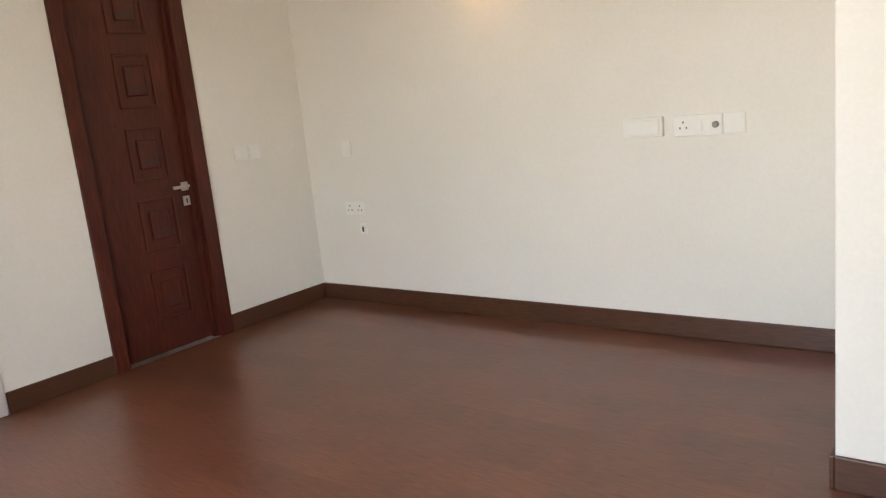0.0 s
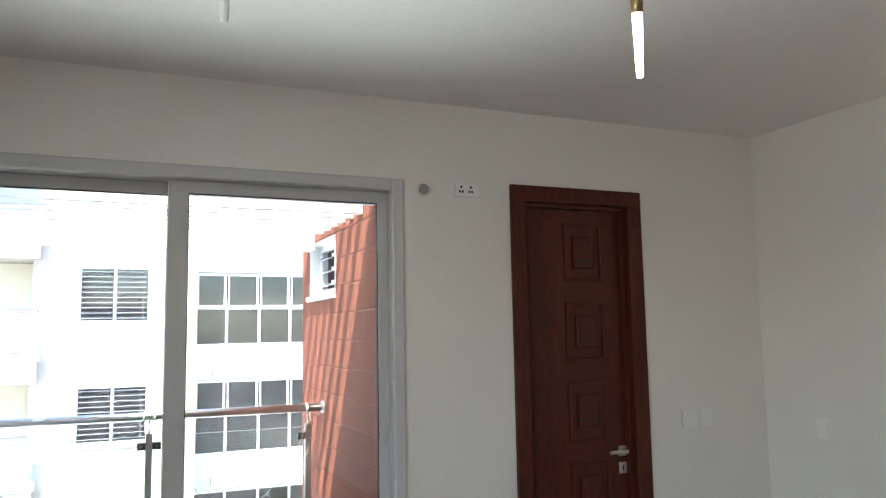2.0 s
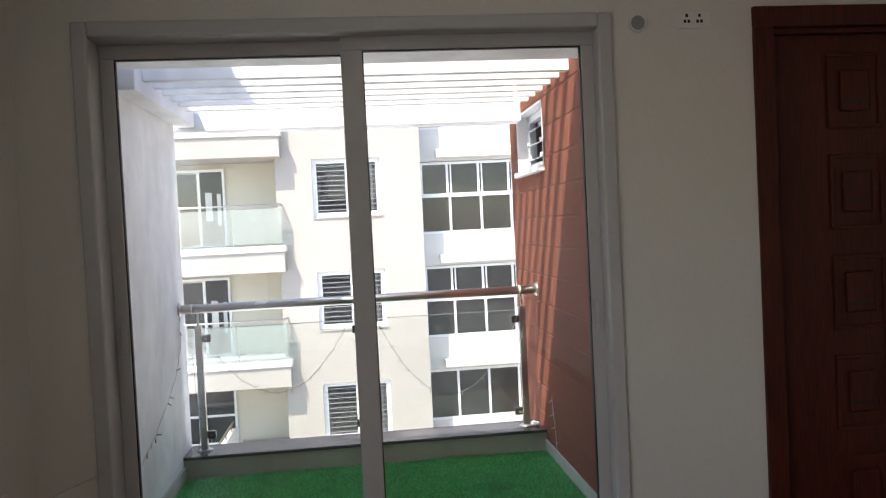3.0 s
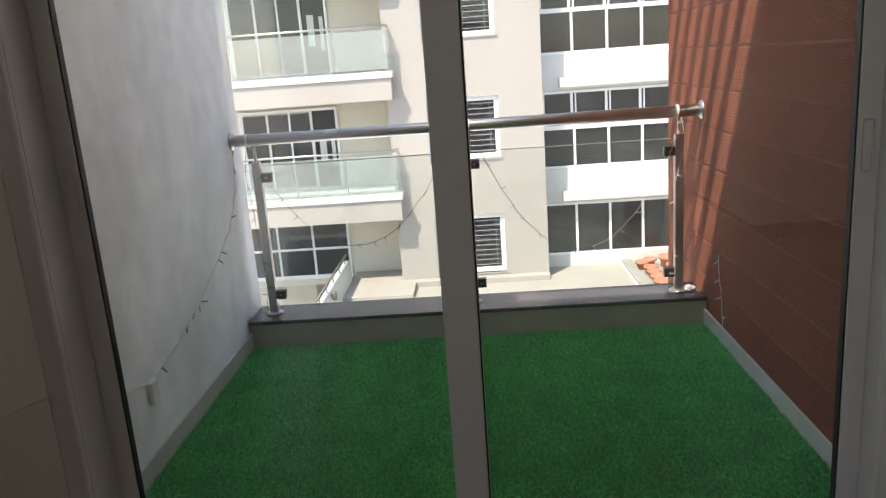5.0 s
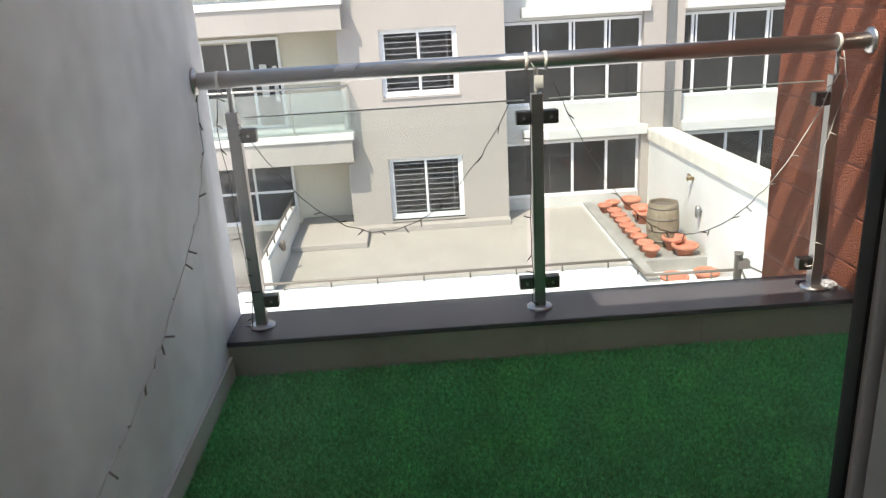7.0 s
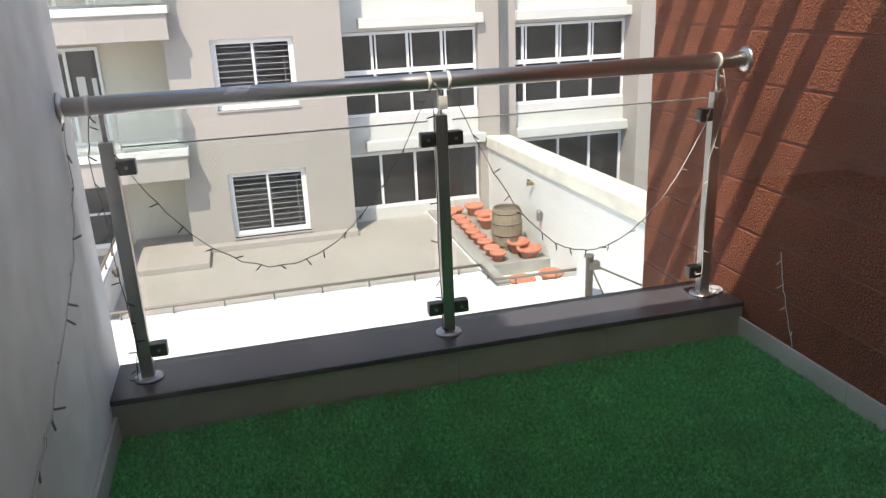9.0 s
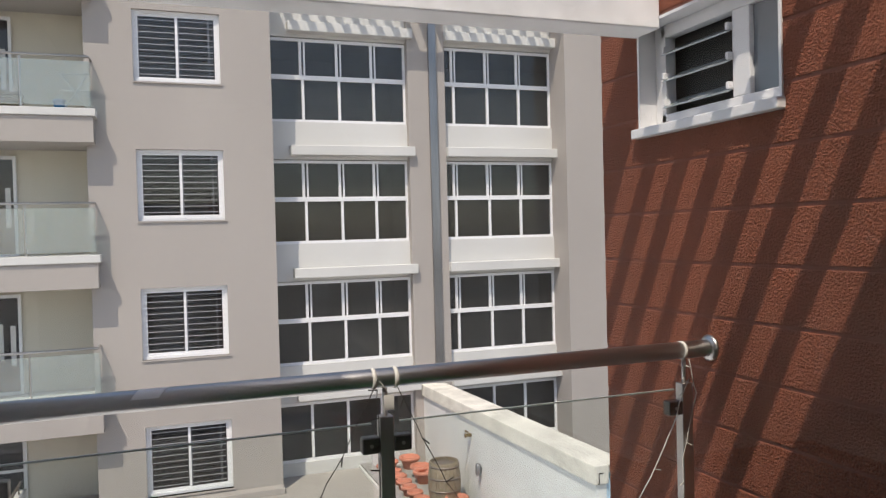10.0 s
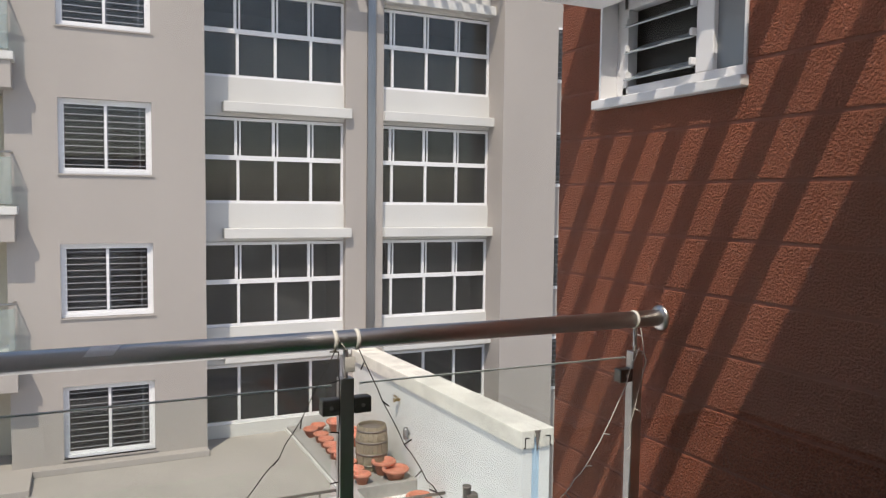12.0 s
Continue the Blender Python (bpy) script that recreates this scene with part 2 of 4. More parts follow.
def part(name, bm, material, parent=None, label=""):
    me = bpy.data.meshes.new(name)
    bm.to_mesh(me)
    bm.free()
    me.materials.append(material)
    ob = new(name, me)
    if parent:
        ob.parent = parent
        ob.matrix_parent_inverse = parent.matrix_basis.inverted()
    return tagged(ob, label)


def thing(name, label, category, at=(0, 0, 0), group="", kind=""):
    ob = tagged(new(name), label, category, group, kind)
    ob.matrix_basis = Matrix.Translation(at)
    return ob


def struct(name, bm, material, label="", category=""):
    return tagged(part(name, bm, material, None, label), "", category, "", "structure")


def piece(name, me, at, parent):
    ob = new(name, me)
    ob.parent = parent
    ob.matrix_parent_inverse = parent.matrix_basis.inverted()
    ob.location = at
    return ob


def solid(name, bm, material):
    me = bpy.data.meshes.new(name)
    bm.to_mesh(me)
    bm.free()
    me.materials.append(material)
    return me


# ---- structure: the room ----
floor = struct("floor", bx(XW - 0.02, XE + 0.2, YS - 0.2, YN + 0.2, -0.25, -0.012), M_GAP, "red-brown laminate plank floor of an empty room", "floor")
struct("ceiling", bx(XO, XE + 0.3, YS - 0.2, YN + 0.2, CEIL, CEIL + 0.22), M_CEIL, "plain white painted ceiling", "ceiling")
# balcony wall with the openings of the sliding door and the bathroom door
D0, D1, DH = 2.40, 3.223, 2.40
bm = bmesh.new()
for y0, y1, z0, z1 in ((YS - 0.2, OPEN[0], -0.2, CEIL), (OPEN[0], OPEN[1], OPEN[2], CEIL), (OPEN[1], D0 + 0.02, -0.2, CEIL), (D0 + 0.02, D1 - 0.02, DH - 0.02, CEIL), (D1 - 0.02, YN + 0.2, -0.2, CEIL)):
    box(bm, XO, XW, y0, y1, z0, z1)
wall_west = struct("wall_west", bm, M_WALL, "cream painted wall with a sliding balcony door", "wall")
struct("wall_north", bx(XW, XE + 0.2, YN, YN + 0.2, -0.2, CEIL), M_WALL, "cream painted wall with a small lit spotlight", "wall")
struct("wall_pier", bx(-0.95, XE, 2.80, YN, 0, CEIL, 0.006), M_WALL, "cream painted wall corner beside the recess", "wall")
# the opening in this wall is added, to hold the fill lamp
bm = bmesh.new()
for x0, x1, z0, z1 in ((XW, -2.5, -0.2, CEIL), (-0.5, XE + 0.2, -0.2, CEIL), (-2.5, -0.5, -0.2, 0.25), (-2.5, -0.5, 2.25, CEIL)):
    box(bm, x0, x1, YS - 0.2, YS, z0, z1)
struct("wall_south", bm, M_WALL, "cream painted side wall with an added opening for the fill lamp", "wall")
struct("wall_east", bx(XE, XE + 0.2, YS, YN + 0.2, -0.2, CEIL), M_WALL, "plain cream painted wall", "wall")
# unseen backing, added to close the wooden door's opening
struct("wall_behind_door", bx(XO - 0.14, XO - 0.02, D0 - 0.1, D1 + 0.1, -0.2, DH + 0.1), M_WALL, "unseen plain wall added to close the opening behind the door", "wall")


def skirting(name, x0, x1, y0, y1):
    struct(name, bx(x0, x1, y0, y1, 0, 0.115, 0.004), M_SKIRT, "dark brown wooden skirting board", "skirting")


skirting("baseboard_1", XW, -0.95, YN - 0.016, YN)
skirting("baseboard_2", XW, XW + 0.016, D1, YN - 0.016)
skirting("baseboard_3", XW, XW + 0.016, OPEN[1] + 0.035, D0)
skirting("baseboard_4", -0.95, XE, 2.784, 2.80)
skirting("baseboard_5", -0.966, -0.95, 2.784, YN - 0.016)
skirting("baseboard_6", XW + 0.016, XE, YS, YS + 0.016)


# ---- wooden door ----
def wooden_door():
    d = thing("door_1", "closed red-brown panelled wooden door in its frame", "door", (XW, D0, 0), kind="structure")
    w = 0.085
    for n, y0, y1, z0, z1 in (("frame_post", D0, D0 + w, 0, DH - w), ("frame_post", D1 - w - 0.012, D1, 0, DH - w), ("frame_head", D0, D1, DH - w, DH)):
        b = bx(XW - 0.15, XW + 0.018, y0, y1, z0, z1, 0.005)
        part(n, b, M_DOOR, d)
    for n, y0, y1, z0, z1 in (("frame_bead", D0 + w, D0 + w + 0.022, 0, DH - w), ("frame_bead", D1 - w - 0.034, D1 - w - 0.012, 0, DH - w), ("frame_bead", D0 + w, D1 - w - 0.012, DH - w - 0.022, DH - w)):
        part(n, bx(XW - 0.15, XW - 0.015, y0, y1, z0, z1, 0.004), M_DOORD, d)
    l0, l1, lh = D0 + w + 0.022, D1 - w - 0.034, DH - w - 0.022
    xf = XW - 0.05
    leaf = part("leaf", bx(xf - 0.035, xf, l0, l1, 0.008, lh, 0.002), M_DOOR, d)
    # a column of five square raised panels with slots between
    c0, c1 = l0 + 0.24, l1 - 0.115
    ph = 0.40
    for i in range(5):
        z = 0.20 + i * 0.425
        bm = bmesh.new()
        for a, b_, e, f in ((c0, c1, z, z + 0.016), (c0, c1, z + ph - 0.10, z + ph - 0.084), (c0, c0 + 0.016, z + 0.016, z + ph - 0.10), (c1 - 0.016, c1, z + 0.016, z + ph - 0.10)):
            box(bm, xf, xf + 0.010, a, b_, e, f, 0.003)
        part("panel_moulding", bm, M_DOORD, leaf)
        part("raised_panel", bx(xf, xf + 0.014, c0 + 0.055, c1 - 0.055, z + 0.07, z + ph - 0.155, 0.010), M_DOOR, leaf)
        part("slot", bx(xf + 0.012, xf + 0.0155, c0 + 0.070, c1 - 0.070, z + 0.108, z + 0.118), M_DARK, leaf)
    h = part("door_handle", lathe([(0.006, 0), (0.009, 0.002), (0.009, 0.048), (0.007, 0.05)], (xf, 3.075, 0.985), ALONG_X, 12), M_STEEL, d, "brushed steel lever handle")
    part("lever", bx(xf + 0.040, xf + 0.054, 2.965, 3.085, 0.976, 0.996, 0.005), M_STEEL, h)
    part("rose", bx(xf, xf + 0.008, 3.048, 3.102, 0.958, 1.012, 0.003), M_STEEL, h)
    k = part("lock_plate", bx(xf, xf + 0.007, 3.05, 3.10, 0.865, 0.925, 0.003), M_STEEL, d, "square steel keyhole plate")
    part("keyhole", bx(xf + 0.007, xf + 0.0085, 3.071, 3.079, 0.88, 0.91), M_DARK, k)


wooden_door()


# ---- sliding balcony door ----
def sliding_door():
    y0, y1, h = OPEN
    d = thing("sliding_door", "closed two-panel white framed sliding glass door", "sliding door", (XW, y0, 0), kind="structure")
    # moulded trim round the opening, proud of the room's wall
    t0, t1, th = y0 - 0.03, y1 + 0.03, h + 0.032
    for n, a, b, e, f in (("trim_side", t0, t0 + 0.058, 0, th), ("trim_side", t1 - 0.058, t1, 0, th), ("trim_head", t0 + 0.058, t1 - 0.058, th - 0.058, th)):
        part(n, bx(XW, XW + 0.022, a, b, e, f, 0.008), M_UPVC, d)
    f0, f1, fh = t0 + 0.058, t1 - 0.058, th - 0.058
    xa, xb = XW + 0.004, -4.785
    for n, a, b, e, f in (("frame_side", f0 - 0.03, f0, 0, fh), ("frame_side", f1, f1 + 0.03, 0, fh), ("frame_head", f0 - 0.03, f1 + 0.03, fh, fh + 0.03), ("threshold", f0, f1, -0.02, 0.045)):
        part(n, bx(xb, xa, a, b, e, f, 0.003), M_UPVC, d)
    mid = 0.775
    # the two sashes run on tracks one behind the other
    for x, a, b, handle_y, wa, wb in ((-4.728, f0, mid + 0.045, f0 + 0.03, 0.052, 0.085), (-4.664, mid - 0.045, f1, f1 - 0.03, 0.085, 0.052)):
        sash = part("sash", bx(x - 0.018, x + 0.018, a, b, fh - 0.055, fh, 0.003), M_UPVC, d)
        part("bottom_rail", bx(x - 0.018, x + 0.018, a, b, 0.045, 0.145, 0.003), M_UPVC, sash)
        for s0, s1 in ((a, a + wa), (b - wb, b)):
            part("stile", bx(x - 0.018, x + 0.018, s0, s1, 0.145, fh - 0.055, 0.003), M_UPVC, sash)
        g0, g1 = a + wa, b - wb
        for n0, n1, e, f in ((g0, g0 + 0.004, 0.145, fh - 0.055), (g1 - 0.004, g1, 0.145, fh - 0.055), (g0, g1, 0.145, 0.149), (g0, g1, fh - 0.059, fh - 0.055)):
            part("gasket", bx(x - 0.010, x + 0.012, n0, n1, e, f), M_RUBBER, sash)
        pane = part("pane", bx(x - 0.003, x + 0.003, g0, g1, 0.145, fh - 0.055), G_DOOR, sash)
        pane.visible_shadow = False
        part("pull", bx(x + 0.018, x + 0.022, handle_y - 0.012, handle_y + 0.012, 1.12, 1.24, 0.006), M_UPVC, sash)


sliding_door()

# ---- balcony structure ----
struct("balcony_floor", bx(-7.0, XO, YL, YB, -0.25, -0.012), M_TURFBASE, "balcony floor slab under green turf", "floor")
struct("balcony_wall_white", bx(-6.99, XO, YL - 0.2, YL, -6.0, 2.55), M_WHITEWALL, "white painted balcony side wall with faint stains", "wall")
# unseen blocker, added to throw shade on the south ends of the slats
struct("slat_shade_wall", bx(-5.6, -4.2, YL - 0.9, YL - 0.2, -6, 4.6), M_WHITEWALL, "unseen white wall added to shade the pergola slats", "wall")
struct("balcony_wall_outer", bx(XO - 0.012, XO, YL, OPEN[0] - 0.05, 0, 2.43), M_WHITEWALL, "white outer wall beside the balcony door", "wall")
struct("balcony_roof", bx(-5.61, XO, YL, YB, 2.43, 2.55), M_WHITEWALL, "white soffit over the balcony door", "ceiling")
# unseen overhang added to the south, keeps the sun out of the opening
struct("roof", bx(XO - 0.2, XE + 0.3, YS - 1.7, YN + 0.4, CEIL + 0.22, CEIL + 0.35), M_FWHITE, "flat roof slab with an added overhang shading the south opening", "roof")
struct("house_base", bx(-6.99, XE + 0.2, YL - 0.2, YN + 0.3, -9.0, -0.25), M_WHITEWALL, "storeys below the balcony", "wall")

# brown wall: courses of rough render between flush grooves, with an opening for the small window
V0, V1, VZ0, VZ1 = -7.25, -6.48, 1.925, 2.36
bm = bmesh.new()
for x0, x1, z0, z1 in ((-7.53, V0, -6, 3.1), (V1, XO, -6, 3.1), (V0, V1, -6, VZ0), (V0, V1, VZ1, 3.1)):
    box(bm, x0, x1, YB + 0.005, YB + 0.30, z0, z1)
brown_wall = struct("balcony_wall_brown", bm, M_GROOVE, "brown rough-rendered wall with horizontal grooves", "wall")

# pergola
per = thing("pergola", "white painted concrete pergola with slats across the balcony", "pergola", (XR, 0.77, 2.4))
part("beam", bx(-7.26, -7.10, YL - 0.2, YB, 2.31, 2.52, 0.006), M_WHITEWALL, per)
part("side_beam", bx(-7.10, -5.67, YL, YL + 0.12, 2.34, 2.52, 0.006), M_WHITEWALL, per)
for x in (-6.85, -6.65, -6.45, -6.25, -6.045, -5.84):
    part("slat", bx(x - 0.025, x + 0.025, YL + 0.12, YB, 2.41, 2.515, 0.004), M_WHITEWALL, per)


# ---- small window in the brown wall ----
def small_window():
    w = thing("window_small", "white framed bathroom window with open glass louvres", "window", (V0, YB, VZ0), kind="structure")
    yi = YB + 0.075
    for n, a, b, e, f in (("reveal", V0, V0 + 0.012, VZ0, VZ1), ("reveal", V1 - 0.012, V1, VZ0, VZ1), ("reveal", V0, V1, VZ1 - 0.012, VZ1)):
        part(n, bx(a, b, YB - 0.004, yi + 0.05, e, f), M_UPVCF, w)
    part("sill", bx(V0 - 0.01, V1 + 0.01, YB - 0.035, yi + 0.05, VZ0 - 0.025, VZ0 + 0.012, 0.004), M_UPVCF, w)
    z0, z1 = VZ0 + 0.012, VZ1 - 0.012
    xs = V0 + 0.46
    for n, a, b, e, f in (("frame", V0 + 0.012, V0 + 0.08, z0, z1), ("frame", V1 - 0.05, V1 - 0.012, z0, z1), ("frame", V0 + 0.05, V1 - 0.05, z0, z0 + 0.055), ("frame", V0 + 0.05, V1 - 0.05, z1 - 0.05, z1), ("mullion", xs, xs + 0.085, z0 + 0.055, z1 - 0.05)):
        part(n, bx(a, b, yi, yi + 0.05, e, f, 0.004), M_UPVCF, w)
    part("frosted_pane", bx(xs + 0.085, V1 - 0.05, yi + 0.02, yi + 0.026, z0 + 0.055, z1 - 0.05), G_GREYPANE, w)
    # black sheet in place of the shade of the room behind the louvres
    part("room_shade_sheet", bx(V0 + 0.012, V1 - 0.012, yi + 0.075, yi + 0.09, z0, z1), M_DARK, w)
    for i in range(3):
        z = z0 + 0.10 + i * 0.105
        bm = bx(V0 + 0.082, xs - 0.005, -0.055, 0.055, -0.003, 0.003)
        bmesh.ops.transform(bm, matrix=Matrix.Translation((0, yi + 0.03, z)) @ Matrix.Rotation(radians(24), 4, "X"), verts=bm.verts)
        lv = part("louvre", bm, G_FROSTED, w)
        for x in (V0 + 0.078, xs - 0.014):
            part("clip", bx(x, x + 0.016, yi - 0.02, yi + 0.02, z - 0.014, z + 0.012, 0.003), M_UPVCF, lv)


small_window()

# ---- kerb and skirting of the balcony ----
kerb = struct("kerb", bx(-6.97, XC - 0.006, YL, YB, -0.012, 0.120), M_TILE, "low tiled kerb with a black granite top", "kerb")
struct("granite_coping", bx(-6.99, XC + 0.012, YL + 0.002, YB - 0.002, 0.124, 0.146, 0.004), M_GRANITE, "polished black granite coping on the kerb", "coping")


# ---- railing ----
def railing():
    r = thing("balcony_railing", "steel handrail with posts and clear glass panels", "railing", (XR, 0.77, 0.146))
    zr = 1.10
    part("handrail", lathe([(0.030, 0), (0.030, YB - YL)], (XR, YL, zr), ALONG_Y, 24), M_STEEL, r)
    for y, s in ((YL, 1), (YB, -1)):
        part("flange", lathe([(0.048, 0), (0.048, 0.006), (0.040, 0.012), (0.031, 0.016)], (XR, y, zr), ALONG_Y if s > 0 else Matrix.Rotation(radians(90), 3, "X"), 24), M_STEEL, r)
    for y, sides in ((-0.328, (1,)), (0.767, (-1, 1)), (1.869, (-1,))):
        p = part("post", bx(XR - 0.020, XR + 0.020, y - 0.022, y + 0.022, 0.15, 0.985, 0.003), M_STEEL, r)
        part("base_disc", lathe([(0.050, 0), (0.050, 0.006), (0.040, 0.012), (0.025, 0.014)], (XR, y, 0.146), None, 24), M_STEEL, p)
        part("pin", lathe([(0.008, 0), (0.008, 0.09)], (XR, y, 0.985), None, 10), M_STEEL, p)
        for s in sides:
            for z in (0.90, 0.255):
                a, b = sorted((y + s * 0.022, y + s * 0.078))
                c = part("clamp", bx(XR - 0.018, XR + 0.022, a, b, z - 0.025, z + 0.025, 0.005), M_STEELD, p)
                part("screw", lathe([(0.006, 0), (0.006, 0.003)], (XR + 0.022, (a + b) / 2, z), ALONG_X, 8), M_STEEL, c)
    for a, b in ((-0.285, 0.722), (0.812, 1.826)):
        g = part("glass_panel", bx(XR - 0.005, XR + 0.005, a, b, 0.195, 0.962), G_RAIL, r)
        g.visible_shadow = False
        part("glass_edge", bx(XR - 0.005, XR + 0.005, a, b, 0.962, 0.966), M_RAILGLASS, r)


def rail_sun_spot():
    """A sun spot on the upper side of the handrail, built as a thin pale strip."""
    k = thing("label_strip", "pale strip standing in for a sun spot on the steel handrail", "sticker", (XR, 0.097, 1.13))
    bm = bmesh.new()
    rows = []
    for i in range(7):
        a = radians(15 + i * 11)
        slant = 0.012 * (i - 3) / 3
        rows.append([bm.verts.new((XR + q * math.cos(a), 0.097 + y + slant, 1.10 + q * math.sin(a))) for q, y in ((0.0302, -0.036), (0.0302, 0.036), (0.0310, 0.036), (0.0310, -0.036))])
    for u, v in zip(rows, rows[1:]):
        for j in range(4):
            bm.faces.new((u[j], u[(j + 1) % 4], v[(j + 1) % 4], v[j]))
    bm.faces.new(rows[0][::-1])
    bm.faces.new(rows[-1])
    part("sun_spot", bm, M_SUNSPOT, k)


# near-white colour that stands in for sunlight on the rail
M_SUNSPOT = mat("painted_sun_spot", (0.85, 0.85, 0.85), 0.25, stain=(40, 0.06))
rail_sun_spot()
M_RAILGLASS = mat("green_glass_edge", (0.45, 0.50, 0.47), 0.2)
railing()

# ---- facing house ----

house = thing("apartment_building", "beige and white apartment building with bays and balconies", "building", (XF, 0, -9))
FY0, FY1 = -1.35, 2.545
WY0, WY1, WTOP, WH = -0.383, 1.436, 0.505, 1.565
LEVELS = (-1, 0, 1, 2)
bm = bmesh.new()
box(bm, XF - 0.25, XF, FY0, WY0, -9, 7.7)
box(bm, XF - 0.25, XF, WY1, FY1, -9, 7.7)
zs = [-9.0]
for k in LEVELS:
    zs += [WTOP + k * STOREY - WH, WTOP + k * STOREY]
zs.append(7.7)
for a, b in zip(zs[::2], zs[1::2]):
    box(bm, XF - 0.25, XF, WY0, WY1, a, b)
box(bm, XB - 0.2, XF - 0.25, FY1 - 0.25, FY1, -9, 7.7)
box(bm, XF - 1.45, XF - 0.25, FY0, FY0 + 0.2, -9, 7.7)
part("wall", bm, M_FACADE, house)


def barred_window(z1, y0=WY0, y1=WY1, x=XF, h=WH):
    """Two sliding sashes in a pale frame, set back in the wall, with thin security bars in front of dark glass."""
    z0 = z1 - h
    xi = x - 0.10
    bm = bmesh.new()
    for a, b, e, f in ((y0, y0 + 0.06, z0, z1), (y1 - 0.06, y1, z0, z1), (y0 + 0.06, y1 - 0.06, z1 - 0.06, z1), (y0 + 0.06, y1 - 0.06, z0, z0 + 0.06)):
        box(bm, xi - 0.08, xi, a, b, e, f)
    w = part("window", bm, M_UPVCF, house, "white sliding window with thin grey bars")
    ym = (y0 + y1) / 2 + 0.01
    for xs, a, b in ((xi - 0.05, y0 + 0.06, ym + 0.05), (xi - 0.02, ym - 0.04, y1 - 0.06)):
        bm = bmesh.new()
        e, f = z0 + 0.06, z1 - 0.06
        for c, d, g, k in ((a, a + 0.055, e, f), (b - 0.055, b, e, f), (a + 0.055, b - 0.055, f - 0.055, f), (a + 0.055, b - 0.055, e, e + 0.065)):
            box(bm, xs - 0.025, xs, c, d, g, k)
        part("sash", bm, M_UPVCF, w)
        part("pane", bx(xs - 0.020, xs - 0.014, a + 0.055, b - 0.055, e + 0.065, f - 0.055), G_BARRED, w)
        for i in range(10):
            z = e + 0.13 + i * (f - e - 0.20) / 9.4
            part("bar", bx(xs - 0.013, xs - 0.003, a + 0.055, b - 0.055, z - 0.008, z + 0.008), M_BAR, w)
    part("inner_stile", bx(xi - 0.130, xi - 0.105, y1 - 0.25, y1 - 0.21, z0 + 0.06, z1 - 0.06), M_UPVCF, w)
    part("sill", bx(x - 0.10, x + 0.035, y0 - 0.03, y1 + 0.04, z0 - 0.03, z0), M_FACADE, w)

for k in LEVELS:
    barred_window(WTOP + k * STOREY)


def bay(y_edges, z1, h, mid):
    """Large white grid window of a bay, with parapet and moulded ledge below it."""
    z0 = z1 - h
    y0, y1 = y_edges[0], y_edges[-1]
    bm = bmesh.new()
    for a, b, e, f in ((y0, y0 + 0.06, z0, z1), (y1 - 0.06, y1, z0, z1), (y0 + 0.06, y1 - 0.06, z1 - 0.07, z1), (y0 + 0.06, y1 - 0.06, z0, z0 + 0.07)):
        box(bm, XB - 0.08, XB, a, b, e, f)
    w = part("bay_window", bm, M_UPVCF, house, "white grid window with dark glass")
    rows = [(z0 + 0.07, z1 - 0.07)]
    if mid:
        part("transom", bx(XB - 0.07, XB + 0.025, y0 + 0.06, y1 - 0.06, z1 - mid - 0.055, z1 - mid + 0.055), M_UPVCF, w)
        rows = [(z0 + 0.07, z1 - mid - 0.055), (z1 - mid + 0.055, z1 - 0.07)]
    for n, (a, b) in enumerate(rows):
        cut = [y0 + 0.06] + [y - 0.05 * n for y in y_edges[1:-1]] + [y1 - 0.06]
        for y in cut[1:-1]:
            part("mullion", bx(XB - 0.06, XB + 0.012, y - 0.032, y + 0.032, a, b), M_UPVCF, w)
        for y in cut[1:-1] if n else ():
            part("sash_stile", bx(XB - 0.075, XB - 0.02, y + 0.085, y + 0.125, a, b), M_UPVCF, w)
        for c, d in zip(cut, cut[1:]):
            part("pane", bx(XB - 0.045, XB - 0.039, c, d, a, b), G_WIN, w)


def ledge(y0, y1, z_top, z_bot, lead):
    """Parapet between two bay windows, and its ledge."""
    part("parapet", bx(XB - 0.12, XB + 0.06, y0, y1, z_bot + 0.02, z_top), M_FWHITE, house, "white painted parapet")
    part("ledge", bx(XB + 0.06, XB + 0.36, y0 + lead, y1 + 0.12, z_bot + 0.10, z_bot + 0.34, 0.015), M_FWHITE, house, "white projecting ledge")


BT, BH, BSTEP = 0.44, 2.04, 2.97
A_Y, B_Y = (2.30, 2.60, 3.43, 4.33, 5.21, 6.05), (7.05, 7.37, 8.33, 9.25, 10.21)
for k in LEVELS:
    top = BT + k * BSTEP
    for ys, lead in ((A_Y, 0.75), (B_Y, 0.0)):
        bay(ys, top, BH if k > -1 else 1.46, 0.95 if k > -1 else 0)
        ledge(ys[0], ys[-1], top + BSTEP - BH, top, lead)
part("bay_plinth", bx(XB - 0.12, XB + 0.05, A_Y[0], B_Y[-1], -9, BT - BSTEP - 1.46), M_FWHITE, house)
for y0, y1 in ((6.05, 7.05),):
    part("pier", bx(XB - 0.12, XB + 0.22, y0, y1, -9, 7.7), M_FACADE, house)
part("metal_channel", bx(XB + 0.22, XB + 0.30, 6.60, 6.80, -4.3, 7.7), M_PIPE, house, "vertical grey metal channel")
part("corner_pier", bx(XB - 0.12, XB + 0.85, 10.21, 11.9, -9, 7.7), M_FACADE, house)
part("side_wing", bx(XB - 0.6, XB - 0.35, 11.9, 20, -9, 7.7), M_FACADE, house)
